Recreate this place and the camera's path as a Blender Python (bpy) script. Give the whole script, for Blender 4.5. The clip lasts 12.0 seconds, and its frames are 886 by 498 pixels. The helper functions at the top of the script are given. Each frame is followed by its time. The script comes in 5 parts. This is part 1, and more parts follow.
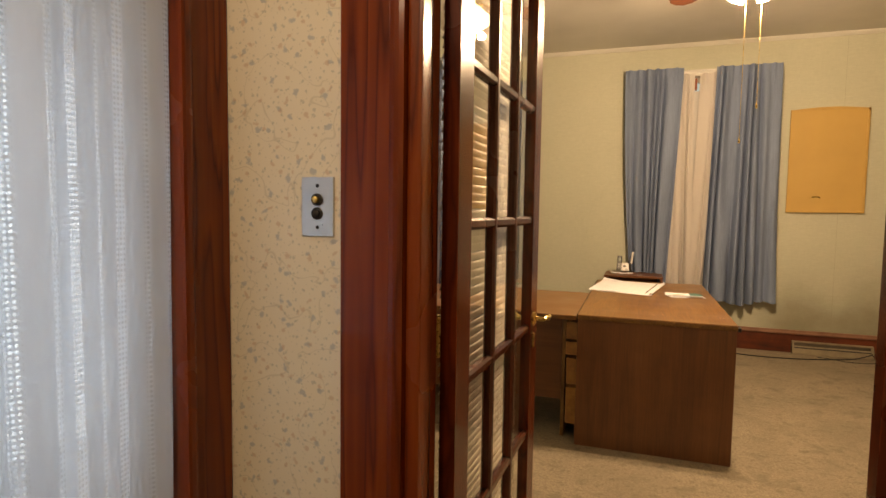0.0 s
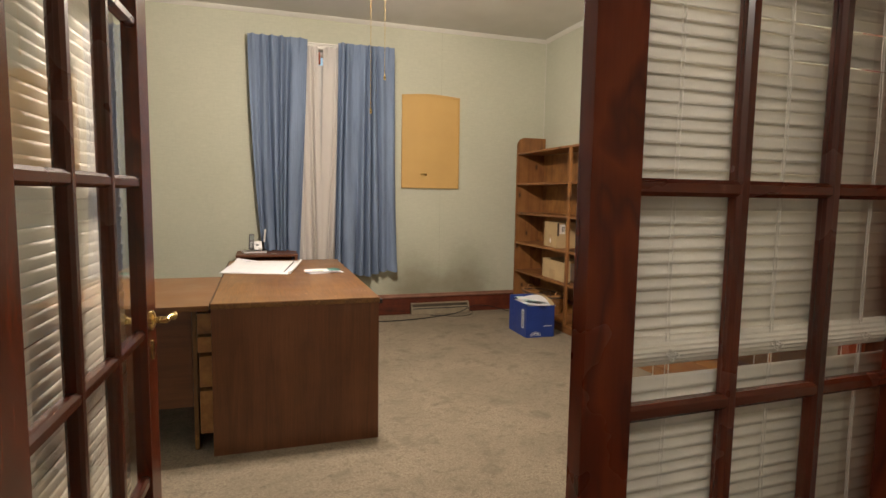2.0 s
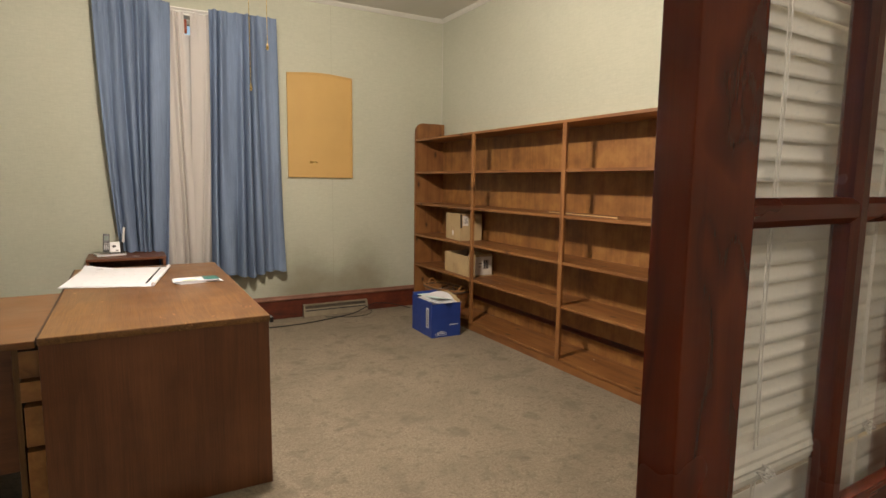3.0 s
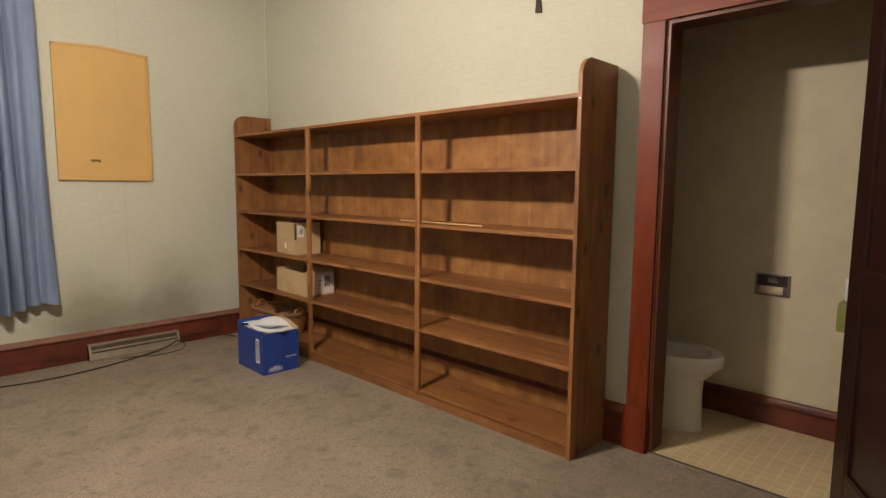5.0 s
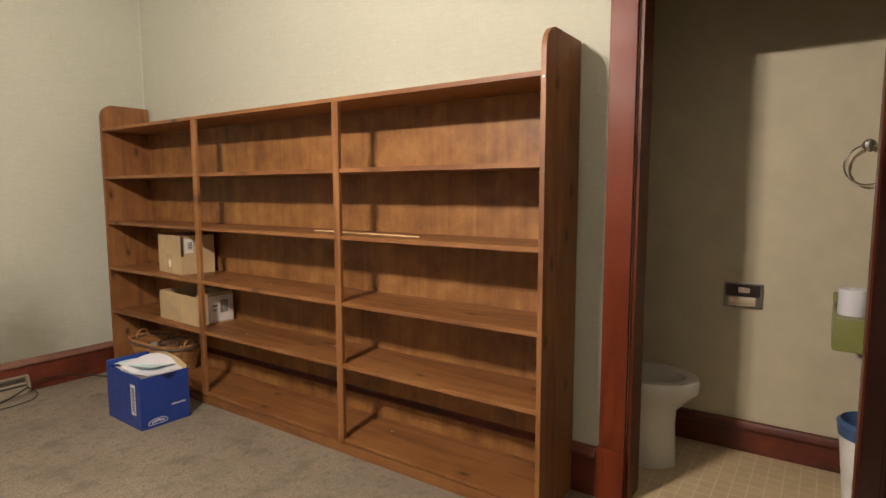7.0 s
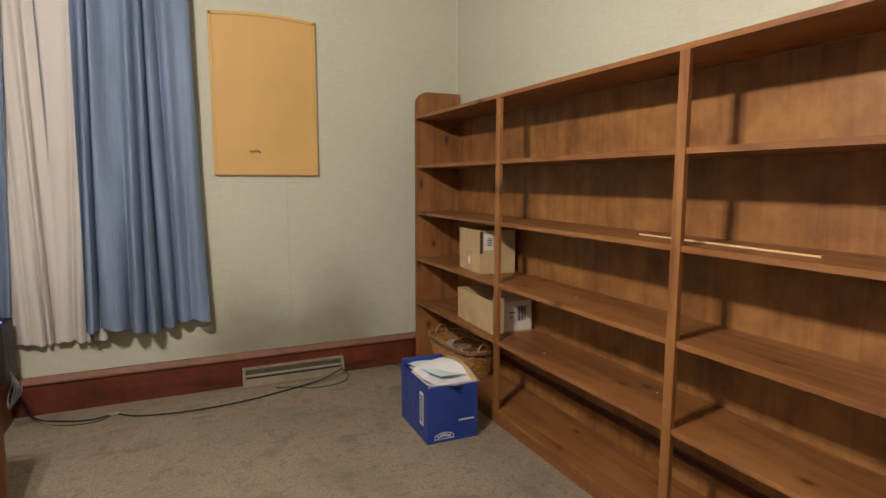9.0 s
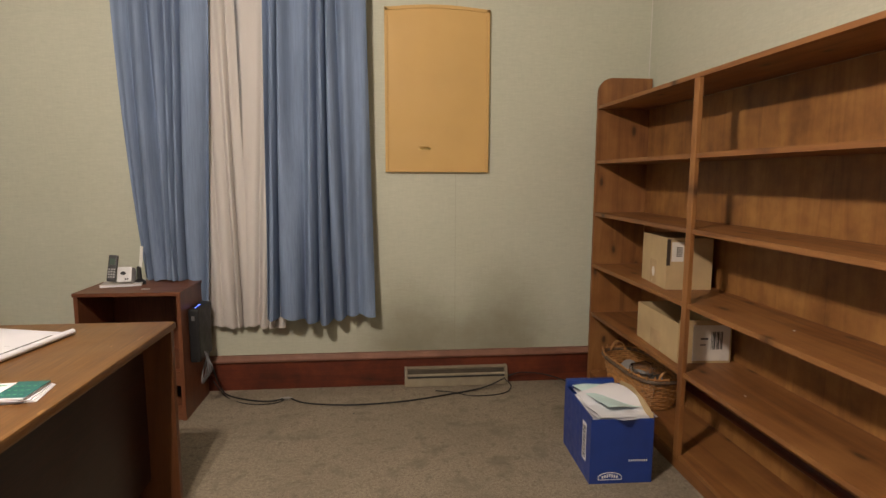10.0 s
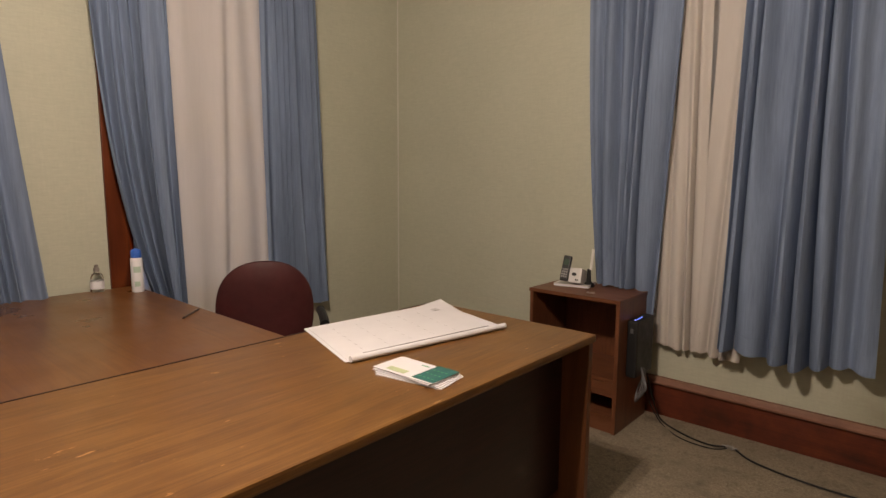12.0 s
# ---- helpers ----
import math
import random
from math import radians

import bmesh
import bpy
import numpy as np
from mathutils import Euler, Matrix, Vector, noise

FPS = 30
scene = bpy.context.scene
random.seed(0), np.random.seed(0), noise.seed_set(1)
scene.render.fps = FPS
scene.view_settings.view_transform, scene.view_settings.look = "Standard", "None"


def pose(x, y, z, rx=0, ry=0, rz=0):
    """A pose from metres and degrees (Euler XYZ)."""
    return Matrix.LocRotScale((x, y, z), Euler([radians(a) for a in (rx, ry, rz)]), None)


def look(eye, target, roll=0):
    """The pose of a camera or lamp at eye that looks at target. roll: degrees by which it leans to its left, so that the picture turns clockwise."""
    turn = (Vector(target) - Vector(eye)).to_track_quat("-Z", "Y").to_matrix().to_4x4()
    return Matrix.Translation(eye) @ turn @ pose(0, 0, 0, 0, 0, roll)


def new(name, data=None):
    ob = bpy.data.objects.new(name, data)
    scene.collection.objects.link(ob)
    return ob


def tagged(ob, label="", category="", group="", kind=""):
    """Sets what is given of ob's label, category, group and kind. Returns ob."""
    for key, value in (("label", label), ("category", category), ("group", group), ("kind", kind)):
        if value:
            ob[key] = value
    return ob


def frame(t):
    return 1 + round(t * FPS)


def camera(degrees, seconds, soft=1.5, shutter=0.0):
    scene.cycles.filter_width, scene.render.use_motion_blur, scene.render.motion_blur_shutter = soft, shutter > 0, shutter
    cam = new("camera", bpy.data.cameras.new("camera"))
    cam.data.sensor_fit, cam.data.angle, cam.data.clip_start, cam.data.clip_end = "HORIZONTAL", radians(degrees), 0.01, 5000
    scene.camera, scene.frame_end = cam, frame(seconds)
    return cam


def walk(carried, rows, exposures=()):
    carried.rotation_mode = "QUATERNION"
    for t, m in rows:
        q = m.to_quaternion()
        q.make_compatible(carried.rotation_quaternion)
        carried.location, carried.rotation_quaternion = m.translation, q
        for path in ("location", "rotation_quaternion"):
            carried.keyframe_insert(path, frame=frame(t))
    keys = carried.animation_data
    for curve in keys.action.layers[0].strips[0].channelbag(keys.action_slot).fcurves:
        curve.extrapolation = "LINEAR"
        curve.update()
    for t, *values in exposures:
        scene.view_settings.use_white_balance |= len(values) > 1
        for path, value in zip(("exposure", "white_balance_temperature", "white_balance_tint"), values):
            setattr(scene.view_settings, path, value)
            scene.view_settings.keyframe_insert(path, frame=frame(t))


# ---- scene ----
cam = camera(76.5, 12.0)
PATH = [
    (0, (0.381, 0.296, 1.317), (-0.267, 2.183, 1.176), 0.8),
    (0.5, (0.45, 0.341, 1.301), (0.165, 2.316, 1.163), 0.7),
    (1, (0.405, 0.431, 1.294), (0.396, 2.425, 1.139), 0.9),
    (1.5, (0.328, 0.519, 1.289), (0.666, 2.483, 1.124), 1.1),
    (2, (0.322, 0.675, 1.268), (0.936, 2.569, 1.076), 0.9),
    (2.5, (0.363, 0.886, 1.293), (1.174, 2.702, 1.08), 0.6),
    (4.3, (0.498, 1.497, 1.319), (1.767, 3.023, 1.071), 0.8),
    (4.5, (0.558, 1.541, 1.306), (1.861, 3.04, 1.074), 0.5),
    (5, (0.701, 1.658, 1.307), (2.137, 3.032, 1.088), 0.5),
    (5.5, (0.781, 1.754, 1.32), (2.346, 2.98, 1.104), 0.2),
    (6, (0.808, 1.92, 1.322), (2.442, 3.054, 1.115), 0.4),
    (6.5, (0.882, 2.03, 1.3), (2.541, 3.128, 1.097), 0.2),
    (6.7, (0.96, 2.065, 1.299), (2.619, 3.163, 1.097), 0.1),
    (8.3, (1.382, 2.487, 1.312), (2.58, 4.07, 1.07), 0.0),
    (8.5, (1.406, 2.551, 1.306), (2.5, 4.207, 1.066), 0.2),
    (9, (1.516, 2.712, 1.299), (2.354, 4.512, 1.059), 0.1),
    (9.5, (1.703, 2.826, 1.323), (2.175, 4.754, 1.072), -0.3),
    (10, (1.713, 2.954, 1.306), (1.911, 4.928, 1.051), 0.2),
    (10.5, (1.749, 3.136, 1.319), (1.562, 5.11, 1.055), 0.3),
    (11, (1.783, 3.261, 1.338), (1.208, 5.158, 1.066), 0.3),
    (11.5, (1.825, 3.33, 1.325), (0.84, 5.05, 1.061), 0.3),
    (12, (1.8, 3.318, 1.304), (0.475, 4.805, 1.056), 0.3),
]
walk(cam, [(t, look(eye, target, roll)) for t, eye, target, roll in PATH], exposures=[(0.0, 0.05, 11500, 20), (0.5, 0.05, 11500, 19), (0.8, 0.1, 10200, 15), (1.1, 0.13, 8400, 13), (1.5, 0.17, 7100, 14), (2.5, 0.12, 6500, 11), (4.5, 0.2, 6500, 15), (5.5, 0.25, 6400, 15), (6.5, 0.38, 6300, 16), (8.5, 0.26, 6200, 13), (9.0, 0.18, 6150, 13), (9.5, 0.10, 6300, 14), (10.5, -0.12, 6500, 15), (11.2, -0.36, 6700, 17), (12.0, -0.43, 7000, 19)]
)

# ---- world, lamps, exposure ----
world = bpy.data.worlds.new("world")
scene.world = world
world.use_nodes = True
wn = world.node_tree.nodes
sky = wn.new("ShaderNodeTexSky")
sky.sky_type, sky.sun_disc = "NISHITA", False
sky.sun_elevation, sky.sun_rotation = radians(12), radians(200)
world.node_tree.links.new(sky.outputs[0], wn["Background"].inputs["Color"])
wn["Background"].inputs["Strength"].default_value = 0.12
scene.view_settings.exposure = 0.0


def lamp(name, where, watts, colour, radius=0.03, spot=None):
    data = bpy.data.lights.new(name, "SPOT" if spot else "POINT")
    data.energy, data.color, data.shadow_soft_size = watts, colour, radius
    if spot:
        data.spot_size, data.spot_blend = radians(spot), 0.6
    ob = new(name, data)
    ob.matrix_world = pose(*where)
    return ob


FAN = (0.92, 3.70)                       # centre of the ceiling fan
BULB = (1.0, 0.87, 0.73)
for n in range(4):
    a = radians(45 + 90 * n)
    lamp("fan_bulb", (FAN[0] + 0.10 * math.cos(a), FAN[1] + 0.10 * math.sin(a), 2.42), 56, BULB, 0.022)
# Added unseen lamp that brightens the hall, standing in part for daylight from elsewhere.
lamp("hall_bulb", (-0.12, -0.15, 2.35), 29, (1.0, 0.93, 0.84), 0.05)


dusk = bpy.data.lights.new("window_daylight", "AREA")
dusk.shape, dusk.size, dusk.size_y, dusk.energy, dusk.color = "RECTANGLE", 1.9, 1.0, 7, (0.30, 0.52, 1.0)
new("window_daylight", dusk).matrix_world = pose(-1.75, 4.97, 1.6, 0, -90, 0)


# ---- materials ----
class Mat:
    """A node material under construction."""

    def __init__(self, name, rough=0.5, metal=0.0, spec=0.5):
        self.m = bpy.data.materials.new(name)
        self.m.use_nodes = True
        self.t = self.m.node_tree
        self.b = self.t.nodes["Principled BSDF"]
        self.b.inputs["Roughness"].default_value = rough
        self.b.inputs["Metallic"].default_value = metal
        self.b.inputs["Specular IOR Level"].default_value = spec
        self.co = self.t.nodes.new("ShaderNodeTexCoord").outputs["Object"]

    def link(self, a, b):
        self.t.links.new(a, b)

    def mapped(self, scale=(1, 1, 1), turn=(0, 0, 0), jitter=False):
        n = self.t.nodes.new("ShaderNodeMapping")
        n.inputs["Scale"].default_value = scale
        n.inputs["Rotation"].default_value = [radians(a) for a in turn]
        self.link(self.co, n.inputs["Vector"])
        if jitter:
            info = self.t.nodes.new("ShaderNodeObjectInfo")
            mul = self.t.nodes.new("ShaderNodeMath")
            mul.operation = "MULTIPLY"
            mul.inputs[1].default_value = 37.0
            self.link(info.outputs["Random"], mul.inputs[0])
            self.link(mul.outputs[0], n.inputs["Location"])
        return n.outputs[0]

    def noise(self, vec, scale, detail=4.0, rough=0.55, dist=0.0):
        n = self.t.nodes.new("ShaderNodeTexNoise")
        n.inputs["Scale"].default_value, n.inputs["Detail"].default_value = scale, detail
        n.inputs["Roughness"].default_value, n.inputs["Distortion"].default_value = rough, dist
        self.link(vec, n.inputs["Vector"])
        return n.outputs["Fac"]

    def ramp(self, fac, *stops):
        n = self.t.nodes.new("ShaderNodeValToRGB")
        r = n.color_ramp
        while len(r.elements) < len(stops):
            r.elements.new(0.5)
        for e, (p, c) in zip(r.elements, stops):
            e.position, e.color = p, (*c, 1) if len(c) == 3 else (c[0], c[0], c[0], 1)
        self.link(fac, n.inputs[0])
        return n.outputs[0]

    def mix(self, fac, a, b, mode="MIX"):
        n = self.t.nodes.new("ShaderNodeMix")
        n.data_type, n.blend_type = "RGBA", mode
        for value, k in ((fac, 0), (a, 6), (b, 7)):
            if isinstance(value, (int, float)):
                n.inputs[k].default_value = value
            elif isinstance(value, tuple):
                n.inputs[k].default_value = (*value, 1)
            else:
                self.link(value, n.inputs[k])
        return n.outputs[2]

    def maths(self, op, a, b=0.0):
        n = self.t.nodes.new("ShaderNodeMath")
        n.operation = op
        for value, k in ((a, 0), (b, 1)):
            if isinstance(value, (int, float)):
                n.inputs[k].default_value = value
            else:
                self.link(value, n.inputs[k])
        return n.outputs[0]

    def split(self, vec):
        n = self.t.nodes.new("ShaderNodeSeparateXYZ")
        self.link(vec, n.inputs[0])
        return n.outputs

    def colour(self, c):
        if isinstance(c, tuple):
            self.b.inputs["Base Color"].default_value = (*c, 1)
        else:
            self.link(c, self.b.inputs["Base Color"])
        return self

    def bump(self, height, strength=0.3, distance=0.002):
        n = self.t.nodes.new("ShaderNodeBump")
        n.inputs["Strength"].default_value, n.inputs["Distance"].default_value = strength, distance
        self.link(height, n.inputs["Height"])
        self.link(n.outputs[0], self.b.inputs["Normal"])
        return self

    def roughness(self, out):
        self.link(out, self.b.inputs["Roughness"])
        return self


def plain(name, c, rough=0.5, metal=0.0, vary=0.12, scale=9.0, bump=0.05, spec=0.5):
    """A painted, plastic or metal surface, with faint mottling and a fine grain."""
    m = Mat(name, rough, metal, spec)
    n = m.noise(m.mapped(), scale, 5)
    dark = tuple(v * (1 - vary) for v in c)
    light = tuple(min(1, v * (1 + vary)) for v in c)
    m.colour(m.ramp(n, (0.3, dark), (0.7, light)))
    m.roughness(m.ramp(m.noise(m.mapped(), scale * 3, 3), (0.3, (max(0.02, rough - 0.06),)), (0.7, (min(1, rough + 0.08),))))
    if bump:
        m.bump(m.noise(m.mapped(), 220, 2), bump, 0.001)
    return m.m


def wood(name, dark, mid, light, axis, rough=0.35, ring=1.0, coat=0.0, knots=False, jitter=True, bands=11.0, figure=0.5, cloud=0.38, spread=0.17, spec=0.5, stretch=0.07, scuffs=False):
    """Varnished timber with its grain along an axis: long cathedral figures, pores and blotches."""
    m = Mat(name, rough, 0.0, spec)
    s = [1.0, 1.0, 1.0]
    s["xyz".index(axis)] = stretch
    long_vec = m.mapped(tuple(s), jitter=jitter)
    warp = m.noise(long_vec, 7.0 * ring, 3, 0.5, 0.4)
    rings = m.maths("FRACT", m.maths("MULTIPLY", warp, bands))
    saw = m.ramp(rings, (0.0, (0.35,)), (0.62, (0.75,)), (0.9, (0.12,)), (1.0, (0.35,)))
    s2 = [1.0, 1.0, 1.0]
    s2["xyz".index(axis)] = 0.02
    fine = m.noise(m.mapped(tuple(s2), jitter=jitter), 260, 3, 0.7)
    blotch = m.noise(m.mapped(jitter=jitter), 2.6, 4)
    g = m.mix(1 - figure, saw, fine)
    g = m.mix(cloud, g, m.mix(0.5, blotch, m.noise(m.mapped(jitter=jitter), 9.0, 5, 0.6)))
    c = m.ramp(g, (0.5 - spread, dark), (0.5, mid), (0.5 + spread, light))
    if knots:
        v = m.t.nodes.new("ShaderNodeTexVoronoi")
        v.voronoi_dimensions = "2D"
        v.inputs["Scale"].default_value = 1.0
        q = m.split(m.co)
        info = m.t.nodes.new("ShaderNodeObjectInfo")
        iu, iv, su, sv = {"x": (0, 1, 2.1, 4.2), "y": (1, 0, 2.1, 4.2), "z": (2, 0, 2.1, 4.2)}[axis]
        flat = m.t.nodes.new("ShaderNodeCombineXYZ")
        wob = m.maths("MULTIPLY", m.noise(m.mapped(), 14.0, 2), 0.12)
        m.link(m.maths("ADD", m.maths("ADD", m.maths("MULTIPLY", q[iu], su), m.maths("MULTIPLY", info.outputs["Random"], 37.0)), wob), flat.inputs[0])
        m.link(m.maths("ADD", m.maths("MULTIPLY", q[iv], sv), m.maths("MULTIPLY", info.outputs["Random"], 11.0)), flat.inputs[1])
        m.link(flat.outputs[0], v.inputs["Vector"])
        spot = m.ramp(v.outputs["Distance"], (0.025, (0.9,)), (0.045, (0.6,)), (0.075, (0.2,)), (0.14, (0.0,)))
        c = m.mix(spot, c, tuple(v * 0.35 for v in dark))
    if scuffs:                                      # pale scratches and flecks of wear
        flecks = m.noise(m.mapped(tuple(0.3 if a == axis else 1.0 for a in "xyz"), jitter=jitter), 55, 3, 0.6)
        patch = m.ramp(m.noise(m.mapped(jitter=jitter), 3.1, 2), (0.52, (0.0,)), (0.60, (1.0,)))
        c = m.mix(m.maths("MULTIPLY", m.ramp(flecks, (0.655, (0.0,)), (0.69, (0.6,))), patch), c, tuple(min(1, v * 2.2 + 0.05) for v in light))
    m.colour(c)
    m.roughness(m.ramp(blotch, (0.3, (rough - 0.06,)), (0.7, (rough + 0.1,))))
    m.bump(fine, 0.12, 0.0008)
    if coat:
        m.b.inputs["Coat Weight"].default_value, m.b.inputs["Coat Roughness"].default_value = coat, 0.12
    return m.m


def woods(name, *a, **k):
    return {ax: wood(name + "_" + ax, *a, axis=ax, **k) for ax in "xyz"}


TRIM = woods("varnished_trim", (0.064, 0.009, 0.003), (0.175, 0.028, 0.006), (0.25, 0.052, 0.011), rough=0.20, ring=1.0, figure=0.82, bands=10.0, cloud=0.26, spread=0.30, spec=0.3)
CASING = woods("door_casing_wood", (0.075, 0.012, 0.005), (0.150, 0.029, 0.009), (0.20, 0.046, 0.014), rough=0.42, ring=0.9, figure=0.6, bands=7.0, cloud=0.45, spread=0.32, spec=0.2)
OLDTRIM = woods("old_dark_trim", (0.036, 0.007, 0.003), (0.100, 0.021, 0.006), (0.17, 0.042, 0.011), rough=0.38, ring=0.8, figure=0.7, bands=10.0, cloud=0.35, spread=0.25, spec=0.2)
STILE_WOOD = woods("door_stile_wood", (0.030, 0.005, 0.003), (0.098, 0.014, 0.004), (0.155, 0.026, 0.007), rough=0.20, ring=0.9, figure=0.74, bands=8.0, cloud=0.36, spread=0.30, stretch=0.24, spec=0.4)
SASH = woods("door_bar_wood", (0.024, 0.004, 0.003), (0.072, 0.012, 0.005), (0.125, 0.025, 0.008), rough=0.22, ring=0.8, figure=0.45, bands=5.0, cloud=0.5, spread=0.20)
BASE = woods("baseboard_wood", (0.030, 0.007, 0.003), (0.100, 0.018, 0.006), (0.17, 0.036, 0.010), rough=0.5, ring=0.8, figure=0.4, bands=4.0, cloud=0.7, spread=0.14)
CAPWOOD = woods("dusty_cap_wood", (0.105, 0.045, 0.028), (0.185, 0.082, 0.05), (0.26, 0.125, 0.08), rough=0.6, ring=1.0, figure=0.3, bands=5.0, cloud=0.7)
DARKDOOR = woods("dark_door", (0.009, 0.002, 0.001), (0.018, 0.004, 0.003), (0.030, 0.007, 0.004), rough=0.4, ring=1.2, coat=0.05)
PINE = woods("stained_pine", (0.110, 0.040, 0.014), (0.225, 0.092, 0.027), (0.335, 0.158, 0.049), rough=0.48, ring=0.9, knots=True, bands=5.0, figure=0.55, cloud=0.50, spread=0.21)
PLY = woods("stained_plywood", (0.130, 0.050, 0.014), (0.260, 0.114, 0.031), (0.40, 0.200, 0.056), rough=0.5, ring=1.2, bands=4.0, figure=0.6, cloud=0.80, spread=0.17)
LAMINATE = woods("desk_laminate", (0.070, 0.027, 0.008), (0.145, 0.065, 0.017), (0.235, 0.118, 0.033), rough=0.34, ring=1.9, bands=5.0, figure=0.27, cloud=0.28, spread=0.20, scuffs=True)
RETURN = woods("return_laminate", (0.070, 0.025, 0.008), (0.145, 0.060, 0.017), (0.22, 0.102, 0.032), rough=0.30, ring=1.6, bands=4.0, figure=0.4, cloud=0.5, spread=0.24)
PANEL = woods("desk_end_laminate", (0.070, 0.022, 0.009), (0.142, 0.052, 0.020), (0.210, 0.086, 0.034), rough=0.36, ring=1.0, bands=2.0, figure=0.5, cloud=0.35, spread=0.23)
CABINET = woods("cabinet_laminate", (0.075, 0.025, 0.011), (0.14, 0.050, 0.022), (0.20, 0.078, 0.036), rough=0.4, ring=2.0, bands=5.0, figure=0.25)
BLADE = woods("fan_blade", (0.05, 0.016, 0.008), (0.09, 0.028, 0.012), (0.13, 0.044, 0.02), rough=0.35)


def grasscloth(name, c, smudges=()):
    """Woven wall covering: short horizontal threads, uneven panels, faint dust."""
    m = Mat(name, 0.85)
    x, y, z = m.split(m.mapped())
    along = m.maths("ADD", x, y)
    flat = m.t.nodes.new("ShaderNodeCombineXYZ")
    m.link(m.maths("MULTIPLY", along, 0.12), flat.inputs[0])
    m.link(z, flat.inputs[2])
    threads = m.mix(0.4, m.noise(flat.outputs[0], 160, 4, 0.7), m.noise(flat.outputs[0], 62, 4, 0.75))
    flat2 = m.t.nodes.new("ShaderNodeCombineXYZ")
    m.link(along, flat2.inputs[0])
    m.link(m.maths("MULTIPLY", z, 0.12), flat2.inputs[2])
    warp = m.noise(flat2.outputs[0], 100, 3, 0.7)
    weave = m.mix(0.25, threads, warp)
    cloud = m.noise(m.mapped(), 1.6, 4)
    base = m.ramp(weave, (0.3, tuple(v * 0.86 for v in c)), (0.7, tuple(min(1, v * 1.12) for v in c)))
    base = m.mix(0.5, base, m.ramp(cloud, (0.3, (0.88, 0.88, 0.85)), (0.7, (1, 1, 1))), "MULTIPLY")
    for sx, sz, wx, wz in smudges:                  # dust ghosts over the register
        dx = m.maths("DIVIDE", m.maths("SUBTRACT", x, sx), wx)
        dz = m.maths("DIVIDE", m.maths("SUBTRACT", z, sz), wz)
        d = m.maths("ADD", m.maths("MULTIPLY", dx, dx), m.maths("MULTIPLY", dz, dz))
        d = m.maths("ADD", m.maths("MULTIPLY", d, 0.30), m.maths("MULTIPLY", m.maths("SUBTRACT", m.noise(m.mapped(), 5.0, 4), 0.5), 0.55))
        base = m.mix(m.ramp(d, (0.0, (0.50,)), (0.25, (0.30,)), (0.55, (0.10,)), (1.0, (0.0,))), base, (0.15, 0.13, 0.08))
    if smudges:                                     # a vertical paper joint
        joint = m.maths("LESS_THAN", m.maths("ABSOLUTE", m.maths("SUBTRACT", x, 2.135)), 0.0018)
        base = m.mix(m.maths("MULTIPLY", joint, 0.3), base, (0.22, 0.19, 0.13))
    m.colour(base)
    m.bump(weave, 0.5, 0.0015)
    return m.m


def floral(name):
    """Cream wallpaper sprinkled with small grey-blue and tan sprigs."""
    m = Mat(name, 0.75)
    x, y, z = m.split(m.mapped())
    flat = m.t.nodes.new("ShaderNodeCombineXYZ")
    m.link(m.maths("ADD", x, y), flat.inputs[0])
    m.link(z, flat.inputs[1])
    c = (0.74, 0.68, 0.56)

    def sprigs(scale, size, shade, shift, amount):
        nonlocal c
        wob = m.t.nodes.new("ShaderNodeVectorMath")
        wob.operation = "ADD"
        n = m.t.nodes.new("ShaderNodeTexNoise")
        n.inputs["Scale"].default_value = scale * 1.6
        m.link(flat.outputs[0], n.inputs["Vector"])
        sc = m.t.nodes.new("ShaderNodeVectorMath")
        sc.operation = "MULTIPLY_ADD"
        sc.inputs[1].default_value = (0.5 / scale,) * 3
        sc.inputs[2].default_value = (shift, shift * 0.7, 0)
        m.link(n.outputs["Color"], sc.inputs[0])
        m.link(flat.outputs[0], wob.inputs[0])
        m.link(sc.outputs[0], wob.inputs[1])
        v = m.t.nodes.new("ShaderNodeTexVoronoi")
        v.voronoi_dimensions = "2D"
        v.inputs["Scale"].default_value = scale
        m.link(wob.outputs[0], v.inputs["Vector"])
        petals = m.noise(flat.outputs[0], scale * 7, 2)
        d = m.maths("ADD", v.outputs["Distance"], m.maths("MULTIPLY", petals, 0.25))
        c = m.mix(m.ramp(d, (size + 0.09, (amount,)), (size + 0.15, (0.0,))), c, shade)

    vine = m.noise(flat.outputs[0], 7.5, 2, 0.4, 0.6)
    line = m.ramp(m.maths("ABSOLUTE", m.maths("SUBTRACT", vine, 0.5)), (0.002, (0.4,)), (0.006, (0.0,)))
    c = m.mix(line, c, (0.40, 0.36, 0.27))
    sprigs(17, 0.10, (0.38, 0.41, 0.42), 0.0, 0.75)
    sprigs(21, 0.10, (0.56, 0.40, 0.28), 3.1, 0.6)
    sprigs(42, 0.12, (0.40, 0.41, 0.35), 7.7, 0.6)
    sprigs(60, 0.10, (0.42, 0.40, 0.33), 11.7, 0.4)
    m.colour(c)
    m.bump(m.noise(m.mapped(), 300, 2), 0.08, 0.001)
    return m.m


